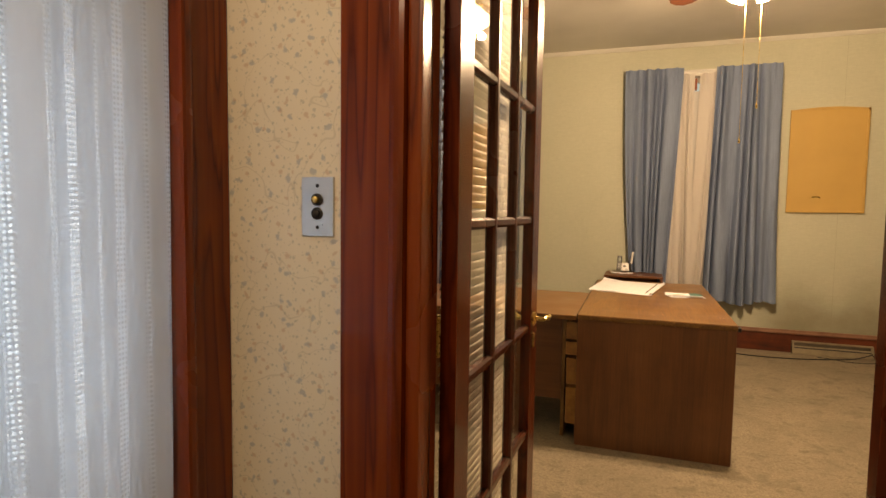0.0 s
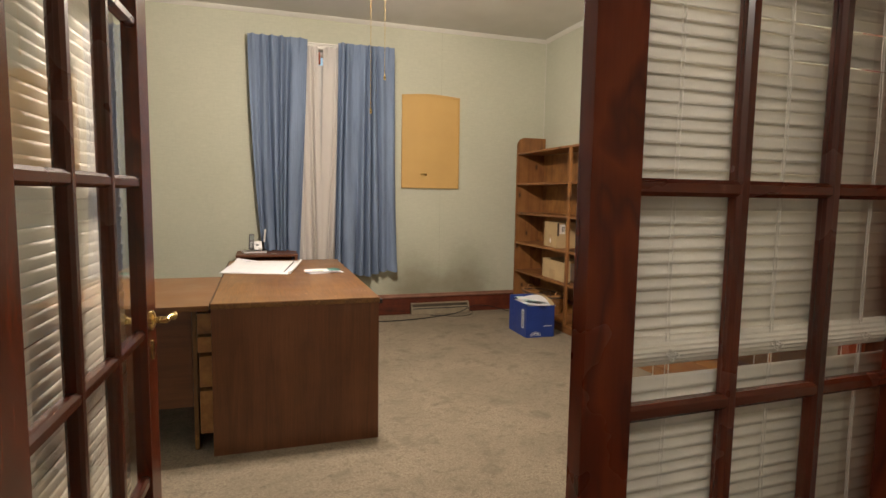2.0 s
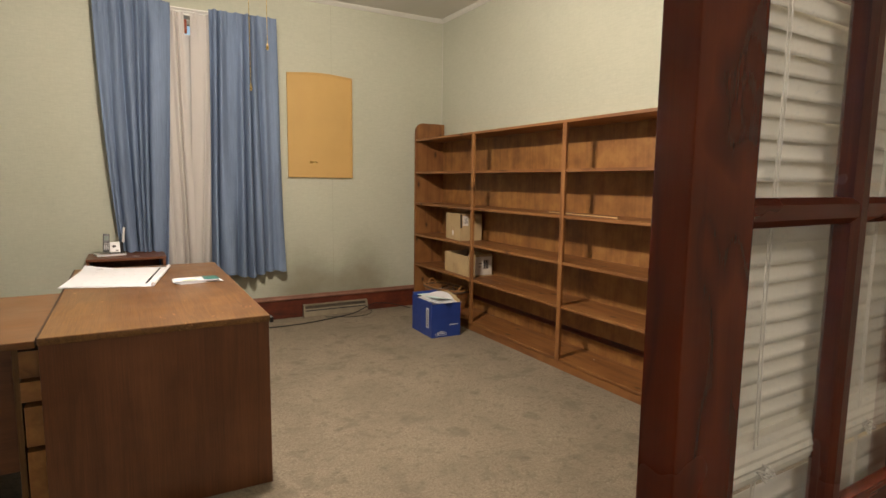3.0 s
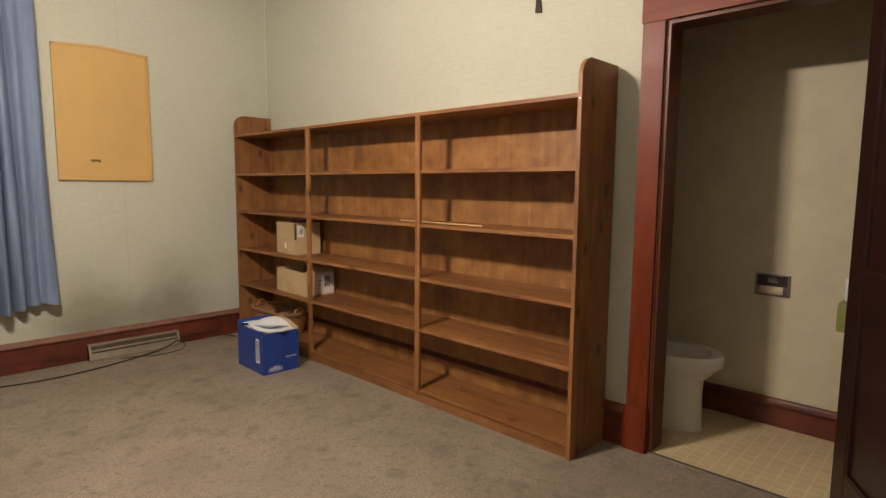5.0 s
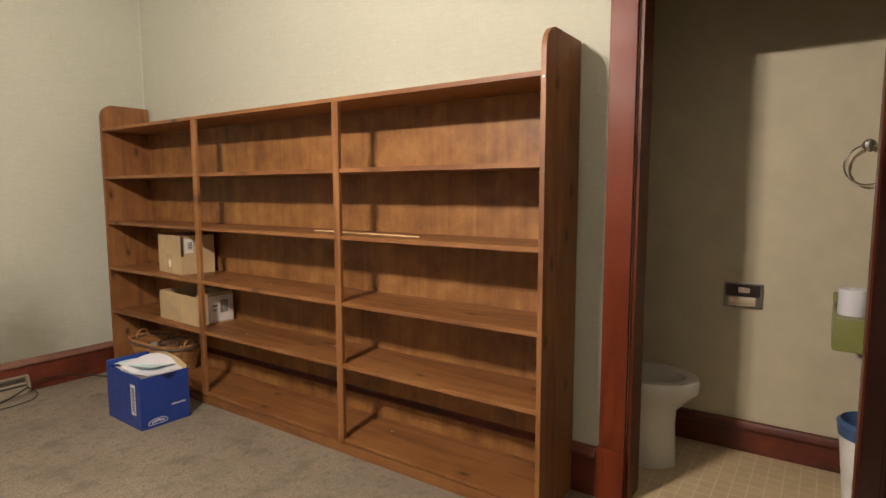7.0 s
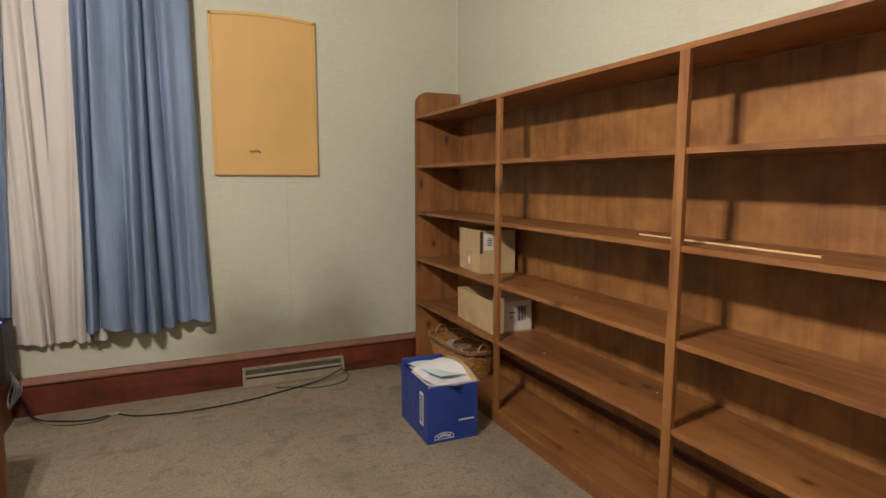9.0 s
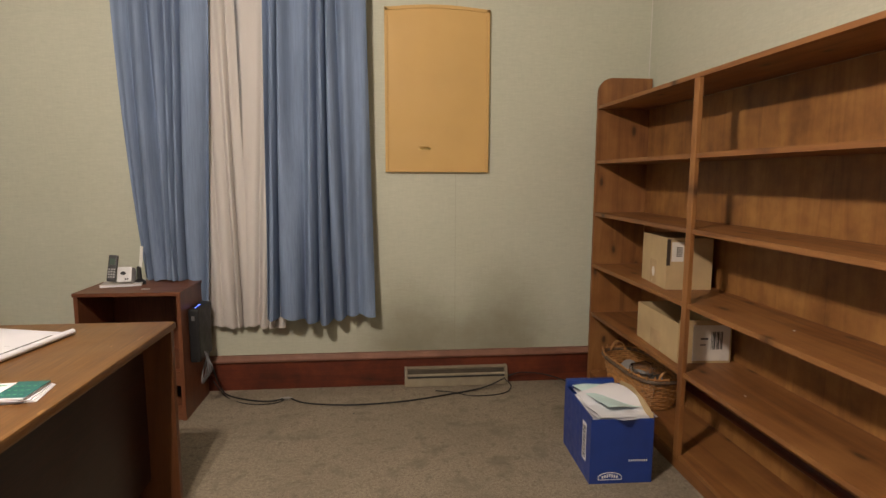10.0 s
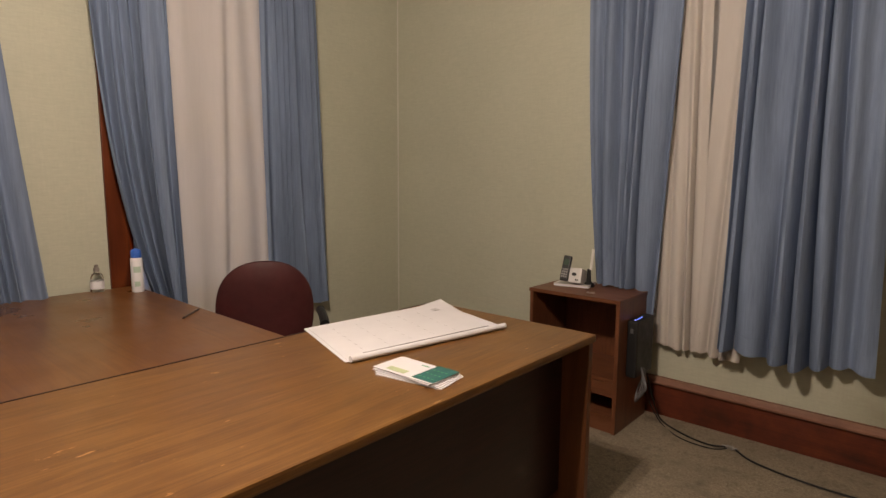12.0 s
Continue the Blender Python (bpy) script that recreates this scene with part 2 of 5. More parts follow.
def carpet(name):
    """Worn cut-pile carpet, greige with traffic stains."""
    m = Mat(name, 0.95, spec=0.2)
    pile = m.noise(m.mapped(), 190, 5, 0.8)
    tuft = m.noise(m.mapped(), 75, 5, 0.75)
    wear = m.noise(m.mapped(), 1.9, 6, 0.62, 0.6)
    spots = m.noise(m.mapped(), 5.5, 4, 0.6, 0.2)
    c = m.ramp(m.mix(0.45, pile, tuft), (0.36, (0.130, 0.104, 0.072)), (0.64, (0.400, 0.336, 0.250)))
    c = m.mix(m.ramp(wear, (0.40, (0.0,)), (0.62, (0.38,))), c, (0.16, 0.132, 0.095))
    c = m.mix(m.ramp(spots, (0.55, (0.0,)), (0.66, (0.55,))), c, (0.15, 0.122, 0.09))
    c = m.mix(m.ramp(m.noise(m.mapped(), 21, 4, 0.7), (0.53, (0.0,)), (0.66, (0.45,))), c, (0.11, 0.09, 0.065))
    m.colour(c)
    m.bump(m.mix(0.4, pile, tuft), 0.9, 0.006)
    return m.m


def cloth(name, c, trans=0.0, stripe=0.1, alpha=1.0):
    """Curtain fabric, letting some light through; its streaks are vertical slub and, on BLUE, painted fold shading."""
    m = Mat(name, 0.8, spec=0.25)
    n = m.noise(m.mapped((1, 1, 0.04)), 120, 3, 0.7)
    big = m.noise(m.mapped((1, 1, 0.2)), 7, 3)
    g = m.mix(0.4, n, big)
    m.colour(m.ramp(g, (0.3, tuple(v * (1 - stripe) for v in c)), (0.7, tuple(min(1, v * (1 + stripe)) for v in c))))
    m.bump(m.noise(m.mapped(), 500, 2), 0.15, 0.0008)
    if trans or alpha < 1:
        out = m.t.nodes["Material Output"]
        tr = m.t.nodes.new("ShaderNodeBsdfTranslucent")
        tr.inputs["Color"].default_value = (*c, 1)
        mx = m.t.nodes.new("ShaderNodeMixShader")
        mx.inputs[0].default_value = trans
        m.link(m.b.outputs[0], mx.inputs[1])
        m.link(tr.outputs[0], mx.inputs[2])
        last = mx.outputs[0]
        if alpha < 1:
            tp = m.t.nodes.new("ShaderNodeBsdfTransparent")
            m2 = m.t.nodes.new("ShaderNodeMixShader")
            m2.inputs[0].default_value = alpha
            m.link(tp.outputs[0], m2.inputs[1])
            m.link(last, m2.inputs[2])
            last = m2.outputs[0]
        m.link(last, out.inputs[0])
    return m.m


def glass(name, tint=(1, 1, 1), rough=0.0):
    m = Mat(name, rough)
    m.colour(tint)
    m.b.inputs["Transmission Weight"].default_value = 1.0
    m.b.inputs["IOR"].default_value = 1.45
    return m.m


def emit(name, c, strength):
    m = Mat(name, 0.4)
    m.colour((0.8, 0.8, 0.8))
    m.b.inputs["Emission Color"].default_value = (*c, 1)
    m.b.inputs["Emission Strength"].default_value = strength
    return m.m


WALL = grasscloth("green_grasscloth", (0.475, 0.483, 0.388))
WALLN = grasscloth("green_grasscloth_smudged", (0.475, 0.483, 0.388), ((1.86, 0.28, 0.20, 0.30), (2.46, 0.28, 0.22, 0.34), (2.14, 0.22, 0.50, 0.20)))
BATHWALL = plain("bathroom_wall_covering", (0.50, 0.45, 0.315), 0.75, vary=0.07, scale=9, bump=0.6)
FLORAL = floral("floral_wallpaper")
CEIL = plain("ceiling_paint", (0.58, 0.57, 0.52), 0.8, vary=0.06, scale=2, bump=0.15)
CARPET = carpet("carpet")
# Strong stripe: besides slub, it paints light and dark of the folds.
BLUE = cloth("blue_curtain_cloth", (0.185, 0.245, 0.360), 0.14, 0.26)
SHEER = cloth("white_sheer_cloth", (0.80, 0.765, 0.73), 0.45, 0.06, 0.82)
WHITE = plain("white_plastic", (0.75, 0.74, 0.70), 0.35)
SLAT = plain("blind_slat_enamel", (0.64, 0.60, 0.50), 0.5, vary=0.05, bump=0, spec=0.25)
CORD = plain("blind_cord", (0.66, 0.62, 0.54), 0.8)
BLACK = plain("black_plastic", (0.010, 0.010, 0.011), 0.5)
CHROME = plain("chrome", (0.75, 0.75, 0.76), 0.14, 1.0, 0.05, bump=0)
STEEL = plain("brushed_nickel", (0.62, 0.62, 0.62), 0.32, 1.0, 0.1, bump=0.03)
BRASS = plain("aged_brass", (0.62, 0.45, 0.18), 0.28, 1.0, 0.2, 30)
GLASS = glass("window_glass")
PORCELAIN = plain("porcelain", (0.62, 0.60, 0.54), 0.12, vary=0.03, bump=0)
CARD = plain("cardboard", (0.46, 0.335, 0.175), 0.85, vary=0.08, bump=0.2)
PAPER = plain("white_paper", (0.67, 0.67, 0.70), 0.7, vary=0.03)
BLUECARD = plain("blue_printed_card", (0.016, 0.045, 0.23), 0.38, vary=0.1)
GREEN = plain("avocado_enamel", (0.20, 0.215, 0.065), 0.2, vary=0.04, bump=0)
BOARD = plain("tan_board", (0.50, 0.315, 0.105), 0.62, vary=0.05, scale=3, bump=0.1)
MAROON = plain("maroon_upholstery", (0.060, 0.010, 0.011), 0.6, vary=0.15, bump=0.3)
RUBBER = plain("black_rubber", (0.006, 0.006, 0.006), 0.6)
WICKER = plain("wicker", (0.40, 0.19, 0.06), 0.55, vary=0.4, scale=40)
VINYL = None


# ---- shapes ----
def bm_box(bm, x0, x1, y0, y1, z0, z1, bevel=0.0, m=None):
    r = bmesh.ops.create_cube(bm, size=1.0)
    vs = r["verts"]
    for v in vs:
        v.co = Vector(((x0 + x1) / 2 + v.co.x * (x1 - x0), (y0 + y1) / 2 + v.co.y * (y1 - y0), (z0 + z1) / 2 + v.co.z * (z1 - z0)))
    if bevel:
        es = {e for v in vs for e in v.link_edges}
        r = bmesh.ops.bevel(bm, geom=list(es), offset=bevel, segments=2, profile=0.7, affect="EDGES")
        vs = list({v for f in r["faces"] for v in f.verts} | {v for v in vs if v.is_valid})
    if m is not None:
        bmesh.ops.transform(bm, matrix=m, verts=vs)
    return vs


def box(x0, x1, y0, y1, z0, z1, bevel=0.0, m=None):
    bm = bmesh.new()
    bm_box(bm, x0, x1, y0, y1, z0, z1, bevel, m)
    return bm


def boxes(*rows, bevel=0.0):
    bm = bmesh.new()
    for r in rows:
        bm_box(bm, *r, bevel=bevel)
    return bm


def bm_revolve(bm, profile, segs=24, m=Matrix.Identity(4), closed=False):
    """Turns a profile of (radius, z) about z."""
    rings = []
    for r, z in profile:
        if r < 1e-5:
            rings.append([bm.verts.new(m @ Vector((0, 0, z)))])
        else:
            rings.append([bm.verts.new(m @ Vector((r * math.cos(2 * math.pi * k / segs), r * math.sin(2 * math.pi * k / segs), z))) for k in range(segs)])
    pairs = list(zip(rings, rings[1:])) + ([(rings[-1], rings[0])] if closed else [])
    for a, b in pairs:
        for k in range(segs):
            j = (k + 1) % segs
            if len(a) == 1 and len(b) == 1:
                continue
            if len(a) == 1:
                bm.faces.new((a[0], b[j], b[k]))
            elif len(b) == 1:
                bm.faces.new((a[k], a[j], b[0]))
            else:
                bm.faces.new((a[k], a[j], b[j], b[k]))


def revolve(profile, segs=24, m=Matrix.Identity(4), closed=False):
    bm = bmesh.new()
    bm_revolve(bm, profile, segs, m, closed)
    return bm


def bm_tube(bm, pts, r, segs=8, closed=False):
    """A round bar along points."""
    pts = [Vector(p) for p in pts]
    n = len(pts)
    rings, up = [], None
    for i, p in enumerate(pts):
        a = pts[(i - 1) % n] if closed or i else p
        b = pts[(i + 1) % n] if closed or i < n - 1 else p
        d = (b - a).normalized()
        if up is None:
            up = Vector((0, 0, 1)) if abs(d.z) < 0.9 else Vector((1, 0, 0))
        side = d.cross(up).normalized()
        up = side.cross(d).normalized()
        rings.append([bm.verts.new(p + r * (math.cos(2 * math.pi * k / segs) * side + math.sin(2 * math.pi * k / segs) * up)) for k in range(segs)])
    for i in range(n if closed else n - 1):
        a, b = rings[i], rings[(i + 1) % n]
        for k in range(segs):
            bm.faces.new((a[k], a[(k + 1) % segs], b[(k + 1) % segs], b[k]))
    if not closed:
        bm.faces.new(rings[0][::-1])
        bm.faces.new(rings[-1])


def tube(pts, r, segs=8, closed=False):
    bm = bmesh.new()
    bm_tube(bm, pts, r, segs, closed)
    return bm


def bm_prism(bm, outline, a, b, axis="z", m=Matrix.Identity(4)):
    """A flat outline of (u, v) pushed from a to b along an axis."""
    def at(u, v, w):
        return m @ Vector({"z": (u, v, w), "y": (u, w, v), "x": (w, u, v)}[axis])
    lo = [bm.verts.new(at(u, v, a)) for u, v in outline]
    hi = [bm.verts.new(at(u, v, b)) for u, v in outline]
    bm.faces.new(lo[::-1])
    bm.faces.new(hi)
    n = len(outline)
    for k in range(n):
        bm.faces.new((lo[k], lo[(k + 1) % n], hi[(k + 1) % n], hi[k]))


def prism(outline, a, b, axis="z", m=Matrix.Identity(4)):
    bm = bmesh.new()
    bm_prism(bm, outline, a, b, axis, m)
    return bm


def sheet(fn, nu, nv, thick=0.002):
    """A thin closed skin over a grid; fn(u, v) gives the place."""
    bm = bmesh.new()
    g = [[Vector(fn(i / nu, j / nv)) for j in range(nv + 1)] for i in range(nu + 1)]
    front, back = [], []
    for i in range(nu + 1):
        fr, ba = [], []
        for j in range(nv + 1):
            du = g[min(i + 1, nu)][j] - g[max(i - 1, 0)][j]
            dv = g[i][min(j + 1, nv)] - g[i][max(j - 1, 0)]
            n = du.cross(dv)
            n = n.normalized() * thick / 2 if n.length > 1e-9 else Vector((0, 0, thick / 2))
            fr.append(bm.verts.new(g[i][j] + n))
            ba.append(bm.verts.new(g[i][j] - n))
        front.append(fr)
        back.append(ba)
    for i in range(nu):
        for j in range(nv):
            bm.faces.new((front[i][j], front[i + 1][j], front[i + 1][j + 1], front[i][j + 1]))
            bm.faces.new((back[i][j], back[i][j + 1], back[i + 1][j + 1], back[i + 1][j]))
    for i in range(nu):
        bm.faces.new((front[i][0], back[i][0], back[i + 1][0], front[i + 1][0]))
        bm.faces.new((front[i][nv], front[i + 1][nv], back[i + 1][nv], back[i][nv]))
    for j in range(nv):
        bm.faces.new((front[0][j], front[0][j + 1], back[0][j + 1], back[0][j]))
        bm.faces.new((front[nu][j], back[nu][j], back[nu][j + 1], front[nu][j + 1]))
    return bm


def part(name, bm, material, parent=None, label="", smooth=False, where=None, kind=""):
    """Links a bmesh as one mesh object under a thing or a part."""
    bmesh.ops.recalc_face_normals(bm, faces=bm.faces)
    me = bpy.data.meshes.new(name)
    bm.to_mesh(me)
    bm.free()
    me.materials.append(material)
    if smooth:
        me.shade_smooth()
        me.set_sharp_from_angle(angle=radians(35))
    ob = new(name, me)
    if parent is not None:
        ob.parent = parent
    if where is not None:
        ob.matrix_basis = where
    return tagged(ob, label, kind=kind)


def share(name, mesh, parent, where, label=""):
    """Another object on the same mesh."""
    ob = new(name, mesh)
    ob.parent = parent
    ob.matrix_basis = where
    return tagged(ob, label)


def thing(name, label, category, where=(0, 0, 0), turn=0, group=""):
    ob = new(name)
    ob.empty_display_size = 0.1
    ob.matrix_basis = pose(*where, 0, 0, turn)
    return tagged(ob, label, category, group)


def setting(name, bm, material, label="", parent=None):
    return part(name, bm, material, parent, label, kind="structure")


# ---- the shell of the office ----
X0, X1, Y0, Y1, TOP = -1.42, 3.34, 1.45, 6.40, 2.97
DOORX0, DOORX1, DOORTOP = -0.063, 1.635, 2.10          # opening of the french doors
BY0, BY1, BTOP = 1.99, 2.768, 2.075                  # opening to the bathroom


def wall_bm(axis, a, b, lo, hi, z0, z1, holes=()):
    """A wall along an axis from a to b, of thickness lo..hi, with holes (from, to, sill, head)."""
    bm = bmesh.new()

    def put(u0, u1, w0, w1):
        if u1 - u0 < 1e-4 or w1 - w0 < 1e-4:
            return
        if axis == "x":
            bm_box(bm, u0, u1, lo, hi, w0, w1)
        else:
            bm_box(bm, lo, hi, u0, u1, w0, w1)
    at = a
    for u0, u1, sill, head in sorted(holes):
        put(at, u0, z0, z1)
        put(u0, u1, z0, sill)
        put(u0, u1, head, z1)
        at = u1
    put(at, b, z0, z1)
    return bm


WN = (0.42, 1.40, 0.62, 2.68)                       # window openings: from, to, sill, head
WA = (4.42, 5.52, 0.62, 2.60)
WB = (2.75, 3.80, 0.62, 2.60)
setting("wall_north", wall_bm("x", X0 - 0.2, X1 + 0.14, Y1, Y1 + 0.2, 0, TOP, [WN]), WALLN, "green woven wall covering, smudged above the register")
setting("wall_west", wall_bm("y", Y0, Y1, X0 - 0.2, X0, 0, TOP, [WA, WB]), WALL, "green woven wall covering between two windows")
setting("wall_east", wall_bm("y", Y0, Y1, X1, X1 + 0.07, 0, TOP, [(BY0, BY1, 0, BTOP)]), WALL, "pale green woven wall covering behind the bookcase")
setting("wall_south", wall_bm("x", X0, X1, Y0 - 0.07, Y0, 0, TOP, [(DOORX0, DOORX1, 0, DOORTOP)]), WALL, "green woven wall covering round the french doors")
setting("floor", box(X0, X1, Y0 - 0.15, Y1, -0.05, 0), CARPET, "worn greige cut-pile carpet with dark stains")
setting("ceiling", box(X0 - 0.2, X1 + 0.2, Y0 - 0.15, Y1 + 0.2, TOP, TOP + 0.1), CEIL, "off-white painted ceiling")


def base_run(name, a, b, face, axis, sign, top=0.215, material=BASE, cap_material=CAPWOOD):
    """A tall baseboard with a projecting cap; face is the wall plane, sign the way it projects."""
    prof = [(0, 0), (0.022, 0), (0.022, top - 0.041), (0, top - 0.041)]
    cap = [(0, top - 0.0405), (0.034, top - 0.0405), (0.041, top - 0.034), (0.041, top - 0.024), (0.030, top - 0.012), (0.024, top), (0, top)]
    root = setting(name, prism([(face + sign * p, z) for p, z in prof], a, b, axis), material[axis], "red-brown varnished baseboard")
    setting("baseboard_cap", prism([(face + sign * p, z) for p, z in cap], a, b, axis), cap_material[axis], "dusty moulded cap on the baseboard")
    return root


def cove(name, a, b, face, axis, sign):
    prof = [(0, TOP), (0.034, TOP), (0.03, TOP - 0.012), (0.012, TOP - 0.03), (0, TOP - 0.036)]
    out = [(face + sign * p, z) for p, z in prof]
    setting(name, prism(out, a, b, axis), CEIL, "thin painted cornice moulding")


base_run("baseboard_north", X0, X1 - 0.041, Y1, "x", -1)
base_run("baseboard_west", Y0, Y1 - 0.041, X0, "y", 1)
base_run("baseboard_east", BY1 + 0.119, Y1 - 0.001, X1, "y", -1, cap_material=BASE)
base_run("baseboard_east", Y0, BY0 - 0.119, X1, "y", -1)
base_run("baseboard_south", DOORX1 + 0.12, X1 - 0.034, Y0, "x", 1)
setting("corner_bead", box(X0, X0 + 0.006, Y1 - 0.006, Y1, 0.215, TOP - 0.036), CEIL, "thin pale corner bead")
setting("corner_bead", box(X1 - 0.004, X1, Y1 - 0.004, Y1, 0.215, TOP - 0.036), CEIL, "thin pale corner bead")
cove("trim_north", X0, X1, Y1, "x", -1)
cove("trim_west", Y0, Y1 - 0.034, X0, "y", 1)
cove("trim_east", Y0, Y1 - 0.034, X1, "y", -1)
cove("trim_south", X0 + 0.034, X1 - 0.034, Y0, "x", 1)

# ---- the hall in front of the french doors ----
HX0, HX1, HS = -0.475, 2.4, -1.8
HW = (0.30, 1.19, 0.0, 2.35)                        # glazed opening in the hall's west wall
setting("wall_hall_north", wall_bm("x", HX0, HX1, 1.30, 1.38, 0, TOP, [(DOORX0, DOORX1, 0, DOORTOP)]), FLORAL, "cream wallpaper with small floral sprigs")
setting("wall_hall_west", wall_bm("y", HS, 1.30, HX0 - 0.15, HX0, 0, TOP, [HW]), FLORAL, "cream wallpaper with small floral sprigs")
setting("wall_hall_east", wall_bm("y", HS, 1.30, HX1, HX1 + 0.1, 0, TOP), FLORAL, "cream wallpaper with small floral sprigs")
setting("wall_hall_south", wall_bm("x", HX0 - 0.15, HX1 + 0.1, HS - 0.1, HS, 0, TOP), FLORAL, "cream wallpaper with small floral sprigs")
setting("floor_hall", box(HX0 - 0.15, HX1, HS, Y0 - 0.15, -0.05, 0), CARPET, "worn greige carpet in the hall")
setting("ceiling_hall", box(HX0 - 0.15, HX1 + 0.1, HS, Y0 - 0.15, TOP, TOP + 0.1), CEIL, "off-white painted hall ceiling")
base_run("baseboard_hall", HX0, DOORX0 - 0.175, 1.30, "x", -1)
base_run("baseboard_hall", DOORX1 + 0.175, HX1, 1.30, "x", -1)

# ---- the bathroom ----
BX1, BN, BS = 4.16, 3.45, 1.55
setting("wall_bathroom_east", wall_bm("y", BS, BN, BX1, BX1 + 0.1, 0, 2.6), BATHWALL, "dull cream bathroom wall")
setting("wall_bathroom_north", wall_bm("x", X1 + 0.14, BX1, BN, BN + 0.1, 0, 2.6), BATHWALL, "dull cream bathroom wall")
setting("wall_bathroom_south", wall_bm("x", X1 + 0.14, BX1, BS - 0.1, BS, 0, 2.6), BATHWALL, "dull cream bathroom wall")
setting("wall_bathroom_west", wall_bm("y", BS, BN, X1 + 0.07, X1 + 0.14, 0, 2.6, [(BY0, BY1, 0, BTOP)]), BATHWALL, "dull cream bathroom wall")
setting("ceiling_bathroom", box(X1 + 0.07, BX1 + 0.1, BS - 0.1, BN + 0.1, 2.6, 2.7), CEIL, "off-white bathroom ceiling")


def vinyl():
    m = Mat("sheet_vinyl", 0.35)
    b = m.t.nodes.new("ShaderNodeTexBrick")
    b.offset = 0.0
    b.inputs["Scale"].default_value = 1.0
    b.inputs["Brick Width"].default_value, b.inputs["Row Height"].default_value = 0.062, 0.062
    b.inputs["Mortar Size"].default_value = 0.005
    b.inputs["Mortar Smooth"].default_value = 0.6
    b.inputs["Color1"].default_value = (0.58, 0.46, 0.27, 1)
    b.inputs["Color2"].default_value = (0.53, 0.42, 0.24, 1)
    b.inputs["Mortar"].default_value = (0.66, 0.57, 0.39, 1)
    m.link(m.mapped(), b.inputs["Vector"])
    c = m.mix(m.ramp(m.noise(m.mapped(), 14, 5), (0.35, (0.0,)), (0.7, (0.35,))), b.outputs["Color"], (0.42, 0.34, 0.2))
    m.colour(c)
    m.bump(m.noise(m.mapped(), 90, 3), 0.1, 0.001)
    return m.m


VINYL = vinyl()
setting("floor_bathroom", box(X1, BX1, BS, BN, -0.05, 0.004), VINYL, "cream patterned sheet vinyl floor")
base_run("baseboard_bathroom", BS, BN, BX1, "y", -1, 0.16, cap_material=BASE)
setting("threshold", prism([(X1 - 0.006, 0.0), (X1 - 0.002, 0.006), (X1 + 0.012, 0.008), (X1 + 0.018, 0.004)], BY0, BY1, "y"), plain("worn_metal", (0.10, 0.085, 0.06), 0.6, 0.6), "metal carpet edge strip")


# ---- door and window surrounds ----
def casing(name, axis, face, sign, u0, u1, top, width=0.11, plinth=0.225, head=0.13, label="red-brown varnished door casing", wood_kind=None):
    """Flat casing with a back band, plinth blocks and a capped head, round an opening u0..u1."""
    wood_kind = wood_kind or TRIM
    root = tagged(new(name), label, kind="structure")
    t = sign * 0.022

    def put(nm, a, b, z0, z1, depth, ax, bevel=0.003):
        lo, hi = sorted((face, face + sign * depth))
        if axis == "x":
            part(nm, box(a, b, lo, hi, z0, z1, bevel), wood_kind[ax], root)
        else:
            part(nm, box(lo, hi, a, b, z0, z1, bevel), wood_kind[ax], root)
    for a, b in ((u0 - width, u0), (u1, u1 + width)):
        if plinth:
            put("plinth_block", a - (0.006 if a < u0 else 0), b + (0.006 if a > u0 else 0), 0, plinth, 0.03, "z")
        put("side_casing", a + 0.002, b - 0.002, plinth, top, 0.022, "z")
    put("head_casing", u0 - width - 0.004, u1 + width + 0.004, top, top + head, 0.024, axis)
    put("head_cap", u0 - width - 0.02, u1 + width + 0.02, top + head, top + head + 0.022, 0.045, axis, 0.006)
    return root


casing("trim_bathroom_door", "y", X1, -1, BY0, BY1, BTOP, wood_kind=CASING)
casing("trim_french_doors", "x", 1.30, -1, DOORX0, DOORX1, DOORTOP + 0.03)
casing("trim_french_doors_inside", "x", Y0, 1, DOORX0, DOORX1, DOORTOP + 0.01)


def jamb(name, axis, u0, u1, lo, hi, top):
    """Lining of an opening, with a stop bead."""
    root = tagged(new(name), "varnished door lining with a stop bead", kind="structure")
    d = 0.018
    mid = (lo + hi) / 2
    rows = [("jamb_side", u0, u0 + d, 0, top), ("jamb_side", u1 - d, u1, 0, top), ("jamb_head", u0 + d, u1 - d, top - d, top)]
    for nm, a, b, z0, z1 in rows:
        ax = "z" if nm == "jamb_side" else axis
        part(nm, box(a, b, lo, hi, z0, z1) if axis == "x" else box(lo, hi, a, b, z0, z1), OLDTRIM[ax], root)
    return root


# french door opening: rounded bead, reveal and lining
fj = tagged(new("jamb_french_doors"), "varnished door lining with rounded beads", kind="structure")
for sx, edge in ((1, DOORX0), (-1, DOORX1)):
    def bx(a, b, y0, y1, bev=0.0, nm="jamb_side"):
        lo, hi = sorted((edge + sx * a, edge + sx * b))
        part(nm, box(lo, hi, y0, y1, 0, DOORTOP, bev), TRIM["z"], fj)
    bx(0.0, 0.033, 1.262, 1.299, 0.012, "bead")
    bx(0.034, 0.063, 1.275, 1.375, 0.006, "stop_bead")
    bx(0.0, 0.033, 1.30, 1.375)
    bx(0.0, 0.018, 1.376, 1.452)
part("jamb_head", box(DOORX0 + 0.012, DOORX1 - 0.012, 1.30, 1.452, DOORTOP - 0.012, DOORTOP), TRIM["x"], fj)
jamb("jamb_bathroom_door", "y", BY0 - 0.001, BY1 + 0.001, X1 + 0.0005, X1 + 0.1395, BTOP + 0.001)


